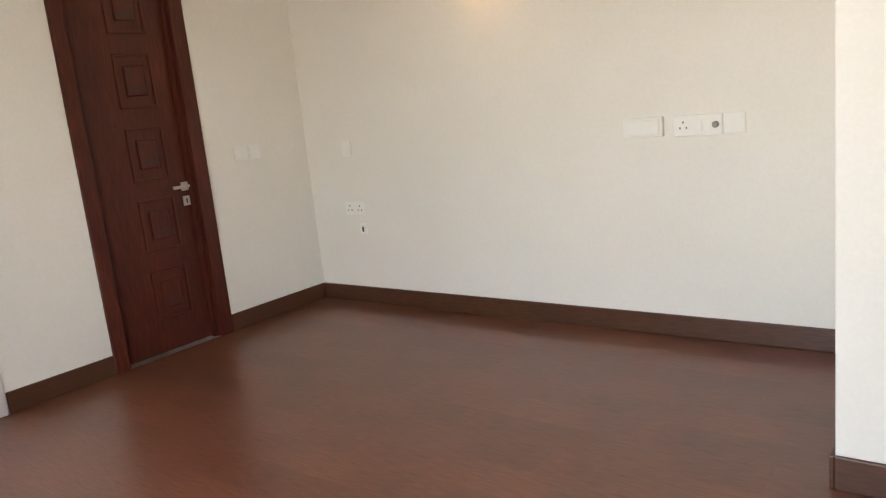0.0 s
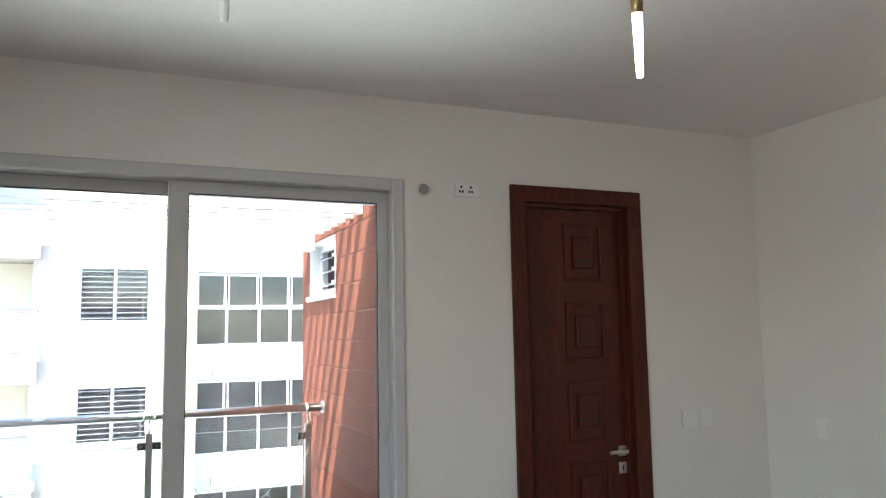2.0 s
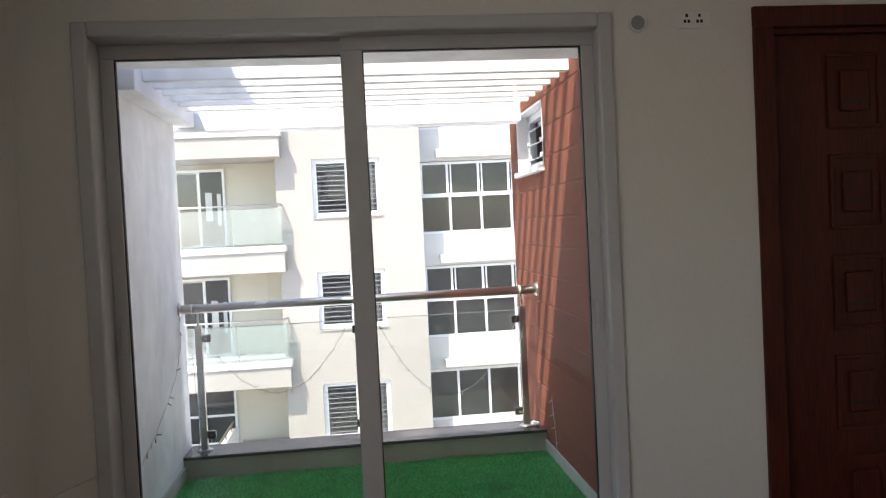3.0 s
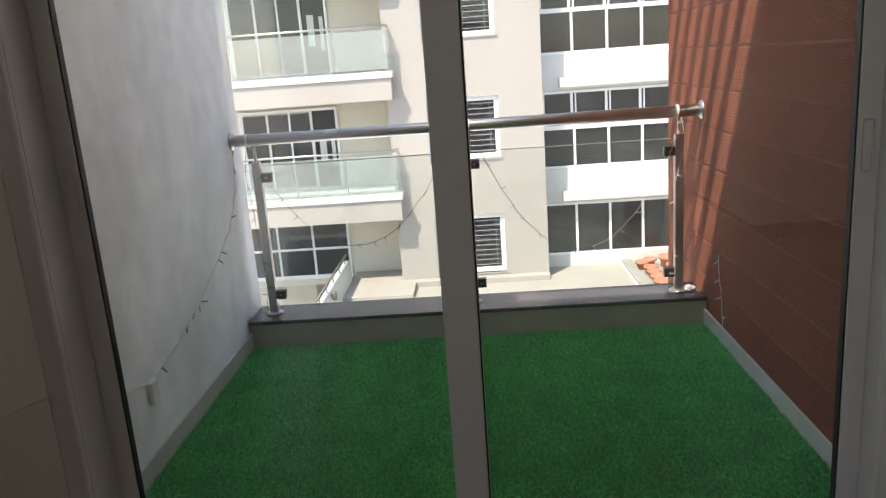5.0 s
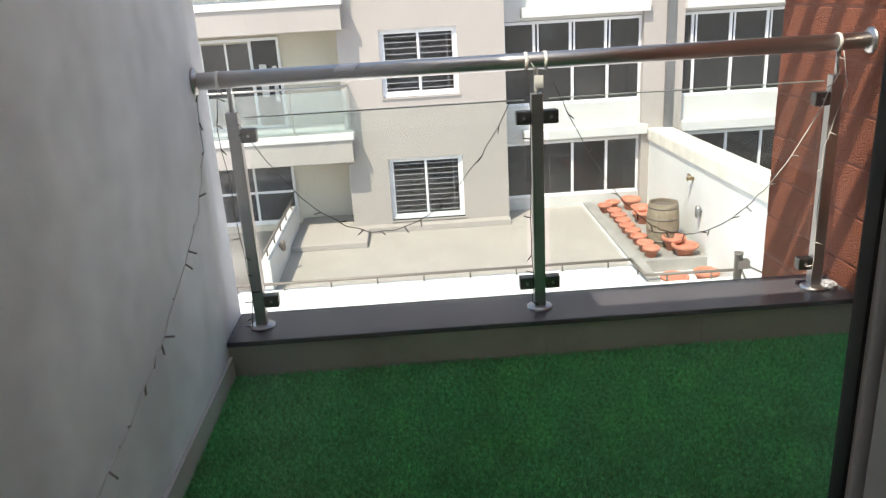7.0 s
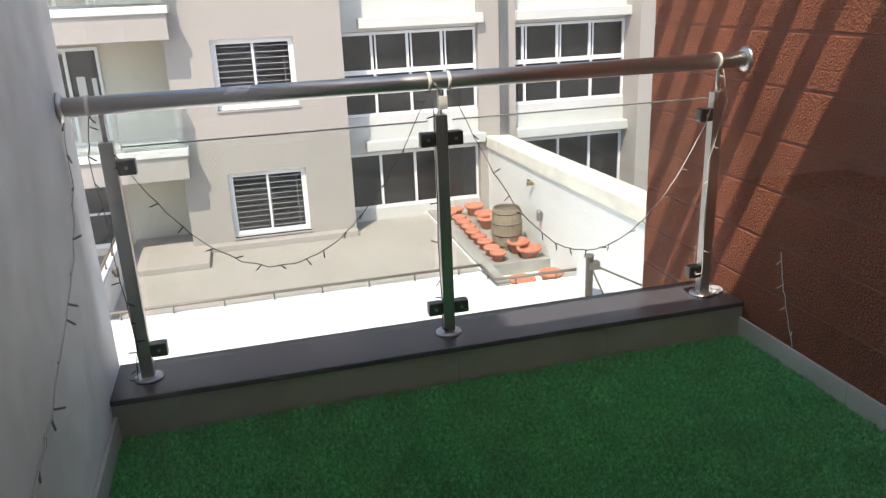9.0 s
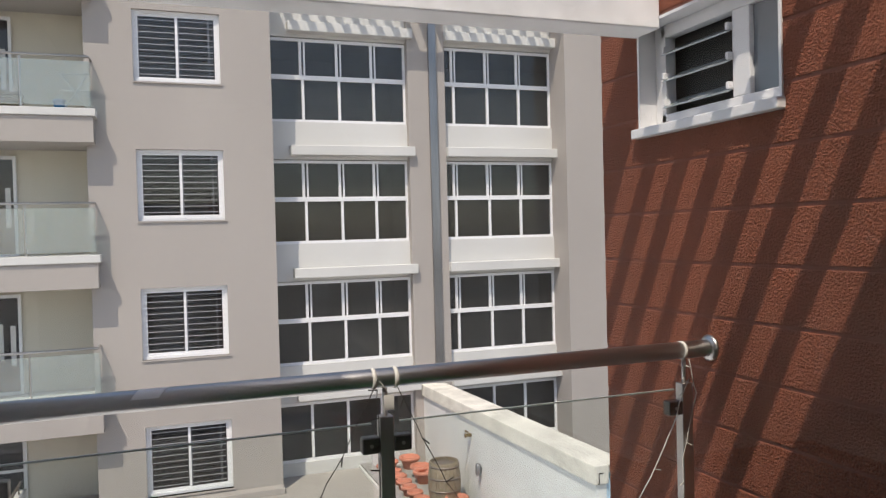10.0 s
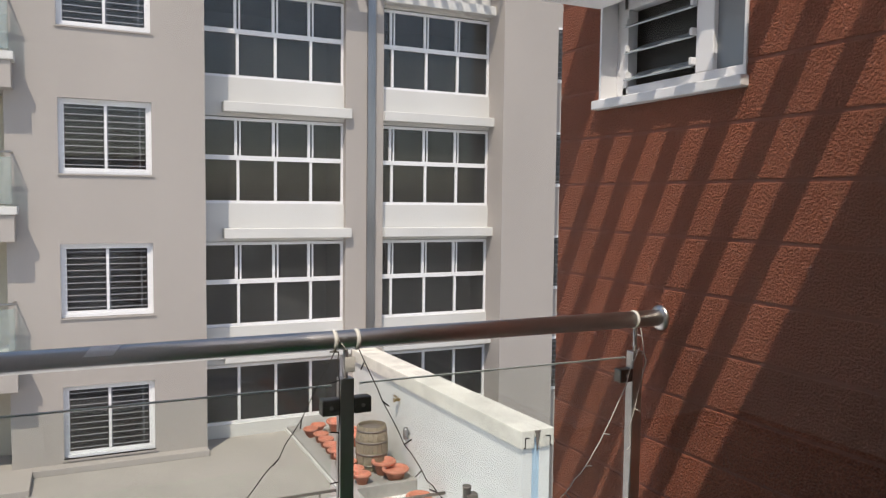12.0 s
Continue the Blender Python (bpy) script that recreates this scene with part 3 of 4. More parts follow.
for k in LEVELS:
    z1 = WTOP + k * STOREY
    w = part("side_window", bx(XB - 0.36, XB - 0.30, 12.2, 13.6, z1 - 1.6, z1), M_UPVCF, house)
    # opaque black pane, the unlit room's shade is in its colour
    part("side_pane", bx(XB - 0.31, XB - 0.295, 12.27, 13.53, z1 - 1.5, z1 - 0.07), M_DARK, w)
    for i in range(10):
        part("bar", bx(XB - 0.29, XB - 0.28, 12.27, 13.53, z1 - 1.45 + i * 0.145, z1 - 1.43 + i * 0.145), M_BAR, w)
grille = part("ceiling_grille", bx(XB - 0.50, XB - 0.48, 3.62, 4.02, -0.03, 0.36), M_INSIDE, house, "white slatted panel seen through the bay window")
for i in range(4):
    part("slat", bx(XB - 0.48, XB - 0.45, 3.64, 4.00, 0.0 + i * 0.088, 0.058 + i * 0.088), M_FWHITE, grille)
# sunshade of slats over the bays
for i in range(19):
    part("sunshade_slat", bx(XB + 0.05, XB + 1.1, 2.7 + i * 0.42, 2.82 + i * 0.42, 7.75, 7.95), M_FWHITE, house)
part("sunshade_beam", bx(XB + 1.1, XB + 1.25, 2.5, 10.6, 7.75, 7.95), M_FWHITE, house)
# rooms behind the windows, their dimness put into the wall grey
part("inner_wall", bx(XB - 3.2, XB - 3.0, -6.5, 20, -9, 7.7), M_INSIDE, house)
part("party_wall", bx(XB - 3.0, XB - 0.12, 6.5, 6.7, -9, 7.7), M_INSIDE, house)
part("roof_slab", bx(XB - 3.2, XF, -6.5, FY1, 7.7, 7.9), M_FWHITE, house)
part("roof_slab", bx(XB - 3.2, XB + 0.05, FY1, 12.1, 7.7, 7.9), M_FWHITE, house)
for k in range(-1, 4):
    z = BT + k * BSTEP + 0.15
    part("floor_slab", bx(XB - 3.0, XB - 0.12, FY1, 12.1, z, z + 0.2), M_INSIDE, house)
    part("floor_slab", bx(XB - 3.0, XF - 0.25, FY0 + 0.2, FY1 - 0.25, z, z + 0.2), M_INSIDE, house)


def house_balcony(k):
    zf = 1.28 + k * STOREY
    y0, y1 = -6.5, -1.17
    b = part("balcony", bx(XF - 1.2, XF + 0.44, y0, y1, zf - 0.70, zf - 0.16, 0.01), M_FACADE, house, "projecting balcony with glass rail")
    part("slab_edge", bx(XF - 1.2, XF + 0.49, y0, y1 + 0.05, zf - 0.16, zf, 0.01), M_FWHITE, b)
    part("balcony_back", bx(XF - 1.4, XF - 1.2, y0, FY0, zf, zf + STOREY - 0.70), M_CREAM, b)
    bm = bmesh.new()
    for c, e, f, g in ((-5.55, -5.49, 0, 2.19), (-2.93, -2.87, 0, 2.19), (-5.49, -2.93, 2.12, 2.19), (-5.49, -2.93, 0, 0.05)):
        box(bm, XF - 1.20, XF - 1.11, c, e, zf + f, zf + g)
    d = part("balcony_door", bm, M_UPVCF, b, "white framed sliding balcony door, partly open")
    for y, w in ((-5.49, 0.66), (-4.80, 0.60), (-4.20, 0.62)):
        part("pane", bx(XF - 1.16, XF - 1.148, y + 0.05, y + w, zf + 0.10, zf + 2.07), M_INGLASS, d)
        part("stile", bx(XF - 1.17, XF - 1.135, y, y + 0.05, zf + 0.05, zf + 2.12), M_UPVCF, d)
    part("stile", bx(XF - 1.17, XF - 1.135, -3.62, -3.55, zf + 0.05, zf + 2.12), M_UPVCF, d)
    # near-black sheet for the shade in the open part of the door
    part("room_shade_sheet", bx(XF - 1.198, XF - 1.19, -3.55, -2.93, zf + 0.05, zf + 2.12), M_INGLASS, d)
    # two white panels painted in as bright reflections
    part("painted_reflection", bx(XF - 1.189, XF - 1.18, -3.42, -3.24, zf + 0.75, zf + 1.55), M_FWHITE, d, "pale reflection in the dark doorway, built as a white panel")
    part("painted_reflection", bx(XF - 1.189, XF - 1.18, -3.10, -3.00, zf + 0.62, zf + 1.50), M_FWHITE, d, "pale reflection in the dark doorway, built as a white panel")
    for y in (-6.4, -5.1, -3.8, -2.5):
        part("glass_panel", bx(XF + 0.37, XF + 0.385, y, y + 1.27, zf + 0.06, zf + 0.98), G_GREEN, b)
        part("rail_post", bx(XF + 0.34, XF + 0.37, y - 0.02, y + 0.02, zf, zf + 1.06), M_STEEL, b)
    part("glass_panel", bx(XF + 0.05, XF + 0.34, y1 - 0.06, y1 - 0.045, zf + 0.06, zf + 0.98), G_GREEN, b)
    part("top_rail", tube([(XF + 0.37, y0, zf + 1.08), (XF + 0.37, y1 - 0.05, zf + 1.08), (XF, y1 - 0.05, zf + 1.08)], 0.028), M_STEEL, b)


# opaque near-black, holds the darkness of the rooms behind the doors
M_INGLASS = mat("room_shade_glass", (0.02, 0.022, 0.025), 0.05)
for k in (-1, 0, 1, 2):
    house_balcony(k)
part("balcony_side", bx(XF - 1.4, XF - 1.2, -6.5, FY0, TERR - 0.2, 1.28 - STOREY - 0.7), M_CREAM, house)

gd = part("garden_door", bx(XF - 1.20, XF - 1.13, -5.9, -2.87, TERR, TERR + 2.25), M_UPVCF, house, "white framed sliding garden door")
for i in range(3):
    y = -5.84 + i * 0.99
    for z0, z1 in ((0.12, 0.83), (0.90, 2.17)):
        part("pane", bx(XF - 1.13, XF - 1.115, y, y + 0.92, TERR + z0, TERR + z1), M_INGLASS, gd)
# drying rack and bucket on one of the balconies
ZB, XQ = 1.28 + STOREY, XF - 0.28
dr = thing("drying_rack", "folded white clothes drying rack on a far balcony", "drying rack", (XQ + 0.35, -1.52, ZB))
for a, b in (((-0.1, -0.25, 0), (0.1, 0.25, 0.75)), ((-0.1, 0.25, 0), (0.1, -0.25, 0.75)), ((0.1, -0.30, 0.75), (0.1, 0.30, 0.75)), ((0.0, -0.28, 0.42), (0.0, 0.28, 0.42))):
    part("bar", tube([Vector(a) + Vector((XQ + 0.35, -1.52, ZB)), Vector(b) + Vector((XQ + 0.35, -1.52, ZB))], 0.018), M_FWHITE, dr)
bk = thing("bucket", "small blue plastic bucket on a far balcony", "bucket", (XQ + 0.3, -1.84, ZB))
part("body", lathe([(0.09, 0), (0.12, 0.20), (0.13, 0.20), (0.13, 0.22)], (XQ + 0.3, -1.84, ZB), None, 16), mat("blue_plastic", (0.05, 0.22, 0.5), 0.4), bk)
part("handle", tube([(XQ + 0.3, -1.96, ZB + 0.21), (XQ + 0.36, -1.84, ZB + 0.28), (XQ + 0.3, -1.72, ZB + 0.21)], 0.008), M_FWHITE, bk)

copy_thing(dr, Matrix.Translation((XQ + 0.35, -3.35, ZB)))
cr = thing("crate_stack", "stack of green plastic crates on a far balcony", "crates", (XQ + 0.35, -3.98, ZB))
M_CRATE = mat("green_crate_plastic", (0.05, 0.26, 0.15), 0.5, stain=(6, 0.15))
for i in range(2):
    bm = bmesh.new()
    z = ZB + i * 0.19
    for a, b, c, d, e, f in ((0.12, 0.58, -4.22, -3.74, 0.0, 0.02), (0.12, 0.14, -4.22, -3.74, 0.02, 0.17), (0.56, 0.58, -4.22, -3.74, 0.02, 0.17), (0.14, 0.56, -4.22, -4.20, 0.02, 0.17), (0.14, 0.56, -3.76, -3.74, 0.02, 0.17), (0.56, 0.60, -4.24, -3.72, 0.15, 0.18)):
        box(bm, XQ + a, XQ + b, c, d, z + e, z + f)
    part("crate", bm, M_CRATE, cr)
bs = thing("board_stack", "stack of brown and dark boards on a far balcony", "boards", (XQ + 0.3, -2.85, ZB))
for i in range(5):
    part("board", bx(XQ + 0.05, XQ + 0.50, -3.10 + 0.03 * (i % 3), -2.52 - 0.04 * (i % 2), ZB + 0.07 * i, ZB + 0.07 * i + 0.05), M_BARREL if i % 2 else M_SKIRT, bs)

# ---- terrace of the facing house ----
struct("terrace_floor", bx(XB - 0.1, -18.45, -2.9, 4.55, TERR - 0.3, TERR), M_TERR, "beige tiled terrace floor", "terrace")
struct("planter_floor", bx(XB - 0.1, -18.98, 4.86, 6.26, TERR - 0.3, TERR - 0.02), M_PLANTER, "grey planter strip along the terrace", "terrace")
struct("planter_well", bx(-18.86, -17.45, 4.86, 6.26, TERR - 0.6, TERR - 0.26), M_ROOFWHITE, "white sunken end of the planter", "terrace")
struct("planter_kerb", bx(XB, -17.55, 4.60, 4.86, TERR - 0.3, TERR + 0.10, 0.01), M_PLANTER, "wide grey kerb along the planter", "kerb")
struct("planter_kerb_edge", bx(XB, -18.36, 4.55, 4.598, TERR - 0.3, TERR + 0.06, 0.008), M_FWHITE, "pale tile edge of the planter kerb", "kerb")
struct("planter_step", bx(-19.0, -18.86, 4.86, 6.26, TERR - 0.3, TERR + 0.01, 0.01), M_PLANTER, "grey slab across the planter", "kerb")
struct("terrace_parapet", bx(-18.55, -18.35, -6.0, 4.55, -9, TERR + 0.06), M_ROOFWHITE, "white wall at the edge of the terrace", "wall")
struct("terrace_parapet_end", bx(-17.55, -17.35, 4.50, 6.26, -9, TERR + 0.06), M_ROOFWHITE, "white wall at the end of the planter", "wall")
struct("terrace_parapet_side", bx(-18.35, -17.55, 4.42, 4.598, -9, TERR + 0.06), M_ROOFWHITE, "white wall at the corner of the terrace", "wall")
struct("terrace_side_wall", bx(-22.6, -18.55, -2.92, -2.75, -9, TERR + 0.70, 0.01), M_FWHITE, "white side wall of the terrace", "wall")
struct("facade_plinth", bx(XF, XF + 0.30, -0.97, FY1, TERR, TERR + 0.14, 0.01), M_FACADE, "low step along the beige facade", "step")
struct("garden_step", bx(XF - 1.10, -21.0, -2.75, -0.97, TERR, TERR + 0.13, 0.01), M_FACADE, "low beige step before the garden door", "step")
struct("lower_roof", bx(-18.35, -8.2, -14, 6.35, -6.6, -6.3), M_ROOFWHITE, "white flat roof below the balcony", "roof")
struct("ground", bx(-900, 900, -900, 900, -9.4, -9.0), M_GROUND, "paved ground far below", "ground")


def terrace_rail():
    r = thing("terrace_railing", "low dark metal rail on the terrace edge", "railing", (-18.45, 1, TERR + 0.06))
    zt = TERR + 0.22
    pts = [(-18.45, -5.8, zt), (-18.45, 4.52, zt), (-17.55, 4.54, zt), (-17.50, 6.24, zt)]
    for a, b in zip(pts, pts[1:]):
        part("rail", tube([a, b], 0.030, 8), M_RAILF, r)
        n = max(1, round((Vector(b) - Vector(a)).length / 0.9))
        for i in range(n):
            p = Vector(a).lerp(Vector(b), (i + 0.5) / n)
            part("post", tube([p, p - Vector((0, 0, 0.17))], 0.018), M_RAILF, r)

    # rail along the white side wall
    zs_, yt = TERR + 0.88, -2.835
    part("rail", tube([(-22.5, yt, zs_), (-18.5, yt, zs_)], 0.030, 8), M_RAILF, r)
    for i in range(5):
        x = -22.2 + i * 0.85
        part("post", tube([(x, yt, zs_), (x, yt, TERR + 0.69)], 0.018), M_RAILF, r)
    lamp = thing("wall_light", "dark metal outdoor wall light on the low white wall", "wall light", (-19.7, -2.75, TERR + 0.60))
    part("housing", lathe([(0.03, 0), (0.055, 0.02), (0.055, 0.18), (0.035, 0.22)], (-19.7, -2.67, TERR + 0.50), None, 12), M_RAILF, lamp)
    part("bracket", bx(-19.73, -19.67, -2.75, -2.68, TERR + 0.58, TERR + 0.64), M_RAILF, lamp)


terrace_rail()
# twin boundary walls with a joint between them
tw = thing("boundary_wall", "white twin boundary wall with weathered coping", "wall", (-18.5, 6.65, -9), kind="structure")


def rising(bm):
    """The wall's top climbs gently towards the balcony side."""
    for v in bm.verts:
        if v.co.z > -4:
            v.co.z += 0.027 * (v.co.x + 14.7)
    return bm


for y0, y1 in ((6.26, 6.44), (6.58, 6.77)):
    part("wall", rising(bx(-23.4, -14.75, y0, y1, -9, -2.37)), M_ROOFWHITE, tw)
part("coping", rising(bx(-23.4, -14.70, 6.205, 6.46, -2.385, -2.085, 0.02)), M_STAINED, tw, "stained white coping")
part("coping", rising(bx(-23.4, -14.70, 6.455, 6.56, -2.20, -2.088)), M_STAINED, tw, "stained white coping")
part("coping", rising(bx(-23.4, -14.70, 6.555, 6.82, -2.385, -2.085, 0.02)), M_STAINED, tw, "stained white coping")
part("joint_strip", bx(-14.80, -14.765, 6.44, 6.58, -9, -2.21), M_BLUE, tw, "pale blue joint filler")
bm = bmesh.new()
for y0, y1, z0, z1 in ((6.255, 6.29, -2.375, -2.355), (6.275, 6.29, -2.355, -2.20), (6.29, 6.36, -2.215, -2.20), (6.735, 6.77, -2.375, -2.355), (6.735, 6.75, -2.355, -2.20), (6.665, 6.735, -2.215, -2.20)):
    box(bm, -14.702, -14.694, y0, y1, z0, z1)
part("coping_joint", bm, M_DARK, tw, "dark stepped joint line")
bm = bmesh.new()
for y0, y1, z0, z1 in ((6.455, 6.565, -2.13, -2.10), (6.475, 6.545, -2.21, -2.13), (6.485, 6.525, -2.33, -2.21), (6.495, 6.515, -2.42, -2.33)):
    box(bm, -14.702, -14.690, y0, y1, z0, z1)
part("torn_filler", bm, M_RAILF, tw, "dark torn joint filler")
fx = thing("tap", "small brass garden tap on the white wall", "tap", (-19.87, 6.26, -2.85))
part("body", lathe([(0.03, 0), (0.045, 0.03), (0.025, 0.10), (0.05, 0.12), (0.05, 0.15)], (-19.87, 6.26, -2.85), Matrix.Rotation(radians(90), 3, "X"), 12), M_BRASS, fx)
part("handle", bx(-19.95, -19.79, 6.13, 6.17, -2.79, -2.75, 0.01), M_BRASS, fx)
fl = thing("wall_light", "grey metal outdoor wall light", "wall light", (-19.33, 6.26, -3.43))
part("housing", lathe([(0.05, 0), (0.06, 0.02), (0.06, 0.2), (0.04, 0.24)], (-19.33, 6.18, -3.56), None, 12), M_PIPE, fl)
part("bracket", bx(-19.36, -19.30, 6.18, 6.26, -3.46, -3.40), M_PIPE, fl)


def pot(at, r, h):
    p = thing("flower_pot", "round terracotta flower pot standing on the planter", "flower pot", at, "terracotta pots")
    bm = lathe([(r * 0.62, 0), (r * 0.90, h * 0.72), (r * 1.06, h * 0.74), (r * 1.13, h * 0.80), (r * 1.13, h * 0.92), (r * 1.07, h), (r * 0.92, h), (r * 0.86, h * 0.94), (r * 0.80, h * 0.66)], (0, 0, 0), None, 20)
    body = part("body", bm, M_TERRA)
    body.parent = p
    soil = part("inner_base", lathe([(r * 0.80, h * 0.665), (r * 0.80, h * 0.68)], (0, 0, 0), None, 16), M_TERRA)
    soil.parent = p
    return p


ZP, ZW = TERR - 0.02, TERR - 0.26
big = pot((-19.53, 5.76, ZP), 0.232, 0.30)
for x, y, z in ((-22.75, 5.73, ZP), (-21.95, 5.76, ZP), (-21.55, 5.70, ZP), (-18.02, 5.92, ZW)):
    copy_thing(big, Matrix.Translation((x, y, z)))
wide = pot((-19.16, 5.88, ZP), 0.255, 0.24)
copy_thing(wide, Matrix.Translation((-18.02, 5.28, ZW)))
small = pot((-22.6, 5.02, ZP), 0.165, 0.22)
for x, y in ((-22.85, 5.28), (-22.12, 5.14), (-21.70, 5.14), (-21.27, 5.13), (-20.85, 5.11), (-20.45, 5.13), (-20.02, 5.14), (-19.55, 5.14), (-19.18, 5.16)):
    copy_thing(small, Matrix.Translation((x, y, ZP)))


def barrel(at):
    b = thing("barrel", "weathered wooden half barrel with dark hoops", "barrel", at)
    n, r, h = 22, 0.355, 0.95
    for i in range(n):
        bm = bmesh.new()
        a0, a1 = i * math.tau / n + 0.008, (i + 1) * math.tau / n - 0.008
        rings = []
        for s in range(6):
            z = h * s / 5
            rr = r * (0.88 + 0.12 * math.sin(math.pi * s / 5))
            rings.append([bm.verts.new((q * math.cos(a), q * math.sin(a), z)) for q, a in ((rr, a0), (rr, a1), (rr - 0.03, a1), (rr - 0.03, a0))])
        for u, v in zip(rings, rings[1:]):
            for j in range(4):
                bm.faces.new((u[j], u[(j + 1) % 4], v[(j + 1) % 4], v[j]))
        bm.faces.new(rings[0][::-1])
        bm.faces.new(rings[-1])
        part("stave", bm, M_BARREL).parent = b
    for z in (0.12, 0.36, 0.62, 0.86):
        rr = r * (0.88 + 0.12 * math.sin(math.pi * z / h))
        part("hoop", lathe([(rr + 0.008, z - 0.02), (rr + 0.008, z + 0.02)], (0, 0, 0), None, 24), M_RAILF).parent = b
    part("water_lid", lathe([(r * 0.84, h - 0.16), (r * 0.84, h - 0.15)], (0, 0, 0), None, 24), M_SOIL).parent = b


barrel((-20.0, 5.66, TERR - 0.02))


def dish(at):
    x, y, z = at
    d = thing("satellite_dish", "white satellite dish on a dark pole seen edge-on", "satellite dish", (x, y, -6.3))
    part("pole", lathe([(0.045, 0), (0.045, z + 6.3), (0.05, z + 6.3), (0.05, z + 6.33)], (x, y, -6.3), None, 12), M_RAILF, d)
    bm = lathe([(0.02, 0.02), (0.18, 0.03), (0.34, 0.075), (0.44, 0.13), (0.45, 0.13), (0.35, 0.06), (0.18, 0.012), (0.02, 0.0)], (0, 0, 0), None, 28)
    bmesh.ops.transform(bm, matrix=Matrix.Translation((x, y + 0.33, z - 0.60)) @ Matrix.Rotation(radians(-6), 4, "Y"), verts=bm.verts)
    part("reflector", bm, M_FWHITE, d)
    for p in ((x, y + 0.70, z - 0.46), (x + 0.1, y + 0.16, z - 0.50)):
        part("strut", tube([(x, y, z - 0.08), p], 0.012), M_RAILF, d)
    part("feed", bx(x - 0.05, x + 0.05, y - 0.02, y + 0.12, z - 0.16, z - 0.06, 0.01), M_RAILF, d)


dish((-12.0, 3.86, -1.67))


# ---- room fittings ----
def plate_on_north(name, label, x0, x1, z0, z1, depth=0.010):
    t = thing(name, label, "switch plate", ((x0 + x1) / 2, YN, (z0 + z1) / 2))
    part("plate", bx(x0, x1, YN - depth, YN, z0, z1, 0.004), M_PLATE, t)
    return t


def plate_on_west(name, label, y0, y1, z0, z1, depth=0.010):
    t = thing(name, label, "switch plate", (XW, (y0 + y1) / 2, (z0 + z1) / 2))
    part("plate", bx(XW, XW + depth, y0, y1, z0, z1, 0.004), M_PLATE, t)
    return t


def holes_north(t, x, z, s=0.006):
    for dx, dz in ((0, 0.018), (-0.016, -0.010), (0.016, -0.010)):
        part("socket_hole", bx(x + dx - s / 2, x + dx + s / 2, YN - 0.0125, YN - 0.0095, z + dz - s * 0.8, z + dz + s * 0.8), M_DARK, t)


t = plate_on_north("junction_box", "raised white blank junction box on the wall", -2.17, -1.96, 1.055, 1.155, 0.030)
part("cover", bx(-2.155, -1.975, YN - 0.036, YN - 0.030, 1.068, 1.142, 0.003), M_PLATE, t)
t = plate_on_north("socket_plate", "white wall plate with a three-pin socket and switches", -1.912, -1.668, 1.048, 1.152)
holes_north(t, -1.86, 1.10)
for x in (-1.80, -1.76):
    part("rocker", bx(x, x + 0.034, YN - 0.014, YN - 0.010, 1.07, 1.13, 0.002), M_PLATE, t)
part("regulator", lathe([(0.016, 0), (0.016, 0.012), (0.012, 0.016)], (-1.70, YN - 0.010, 1.10), Matrix.Rotation(radians(90), 3, "X"), 16), M_PLATED, t)
t = plate_on_north("blank_plate", "square white blank wall plate", -1.66, -1.56, 1.05, 1.152)
part("cover", bx(-1.648, -1.572, YN - 0.013, YN - 0.010, 1.062, 1.14, 0.002), M_PLATE, t)
t = plate_on_north("low_socket_plate", "low white double socket plate near the corner", -4.27, -4.09, 0.625, 0.715)
holes_north(t, -4.225, 0.67)
holes_north(t, -4.135, 0.67)
t = plate_on_north("cable_outlet", "small white cable outlet with a black port", -4.155, -4.095, 0.49, 0.565)
part("port", bx(-4.132, -4.118, YN - 0.0125, YN - 0.0095, 0.51, 0.545), M_DARK, t)
t = plate_on_north("bedside_plate", "narrow white blank plate near the corner", -4.24, -4.15, 1.03, 1.14)
part("cover", bx(-4.23, -4.16, YN - 0.013, YN - 0.010, 1.04, 1.13, 0.002), M_PLATE, t)
for y0, y1 in ((3.450, 3.553), (3.572, 3.660)):
    t = plate_on_west("light_switch", "white light switch plate beside the wooden door", y0, y1, 1.088, 1.188)
    part("rocker", bx(XW + 0.010, XW + 0.014, y0 + 0.012, y1 - 0.012, 1.10, 1.176, 0.002), M_PLATE, t)
t = plate_on_west("aircon_socket", "white high-level socket plate beside the door", 2.085, 2.222, 2.318, 2.388)
for y in (2.112, 2.128, 2.12, 2.165, 2.181, 2.173):
    z = 2.368 if y in (2.12, 2.173) else 2.345
    part("socket_hole", bx(XW + 0.0095, XW + 0.0125, y - 0.005, y + 0.005, z - 0.006, z + 0.006), M_DARK, t)
# pipe sleeve
sl = thing("pipe_sleeve", "round grey pipe sleeve through the wall", "pipe sleeve", (XW, 1.916, 2.344))
part("ring", lathe([(0.038, 0), (0.038, 0.008), (0.030, 0.010)], (XW, 1.916, 2.344), ALONG_X, 24), M_PLATE, sl)
part("bore", lathe([(0.029, 0), (0.028, 0.003)], (XW + 0.0085, 1.916, 2.344), ALONG_X, 24), M_PLATED, sl)
# socket with a plugged-in lead on the south wall
so = thing("wall_socket", "white wall socket with a plugged-in lead", "socket", (-4.285, YS, 0.69))
part("plate", bx(-4.335, -4.235, YS, YS + 0.010, 0.640, 0.735, 0.004), M_PLATE, so)
part("plug", bx(-4.305, -4.265, YS + 0.010, YS + 0.045, 0.675, 0.705, 0.006), M_PLATE, so)
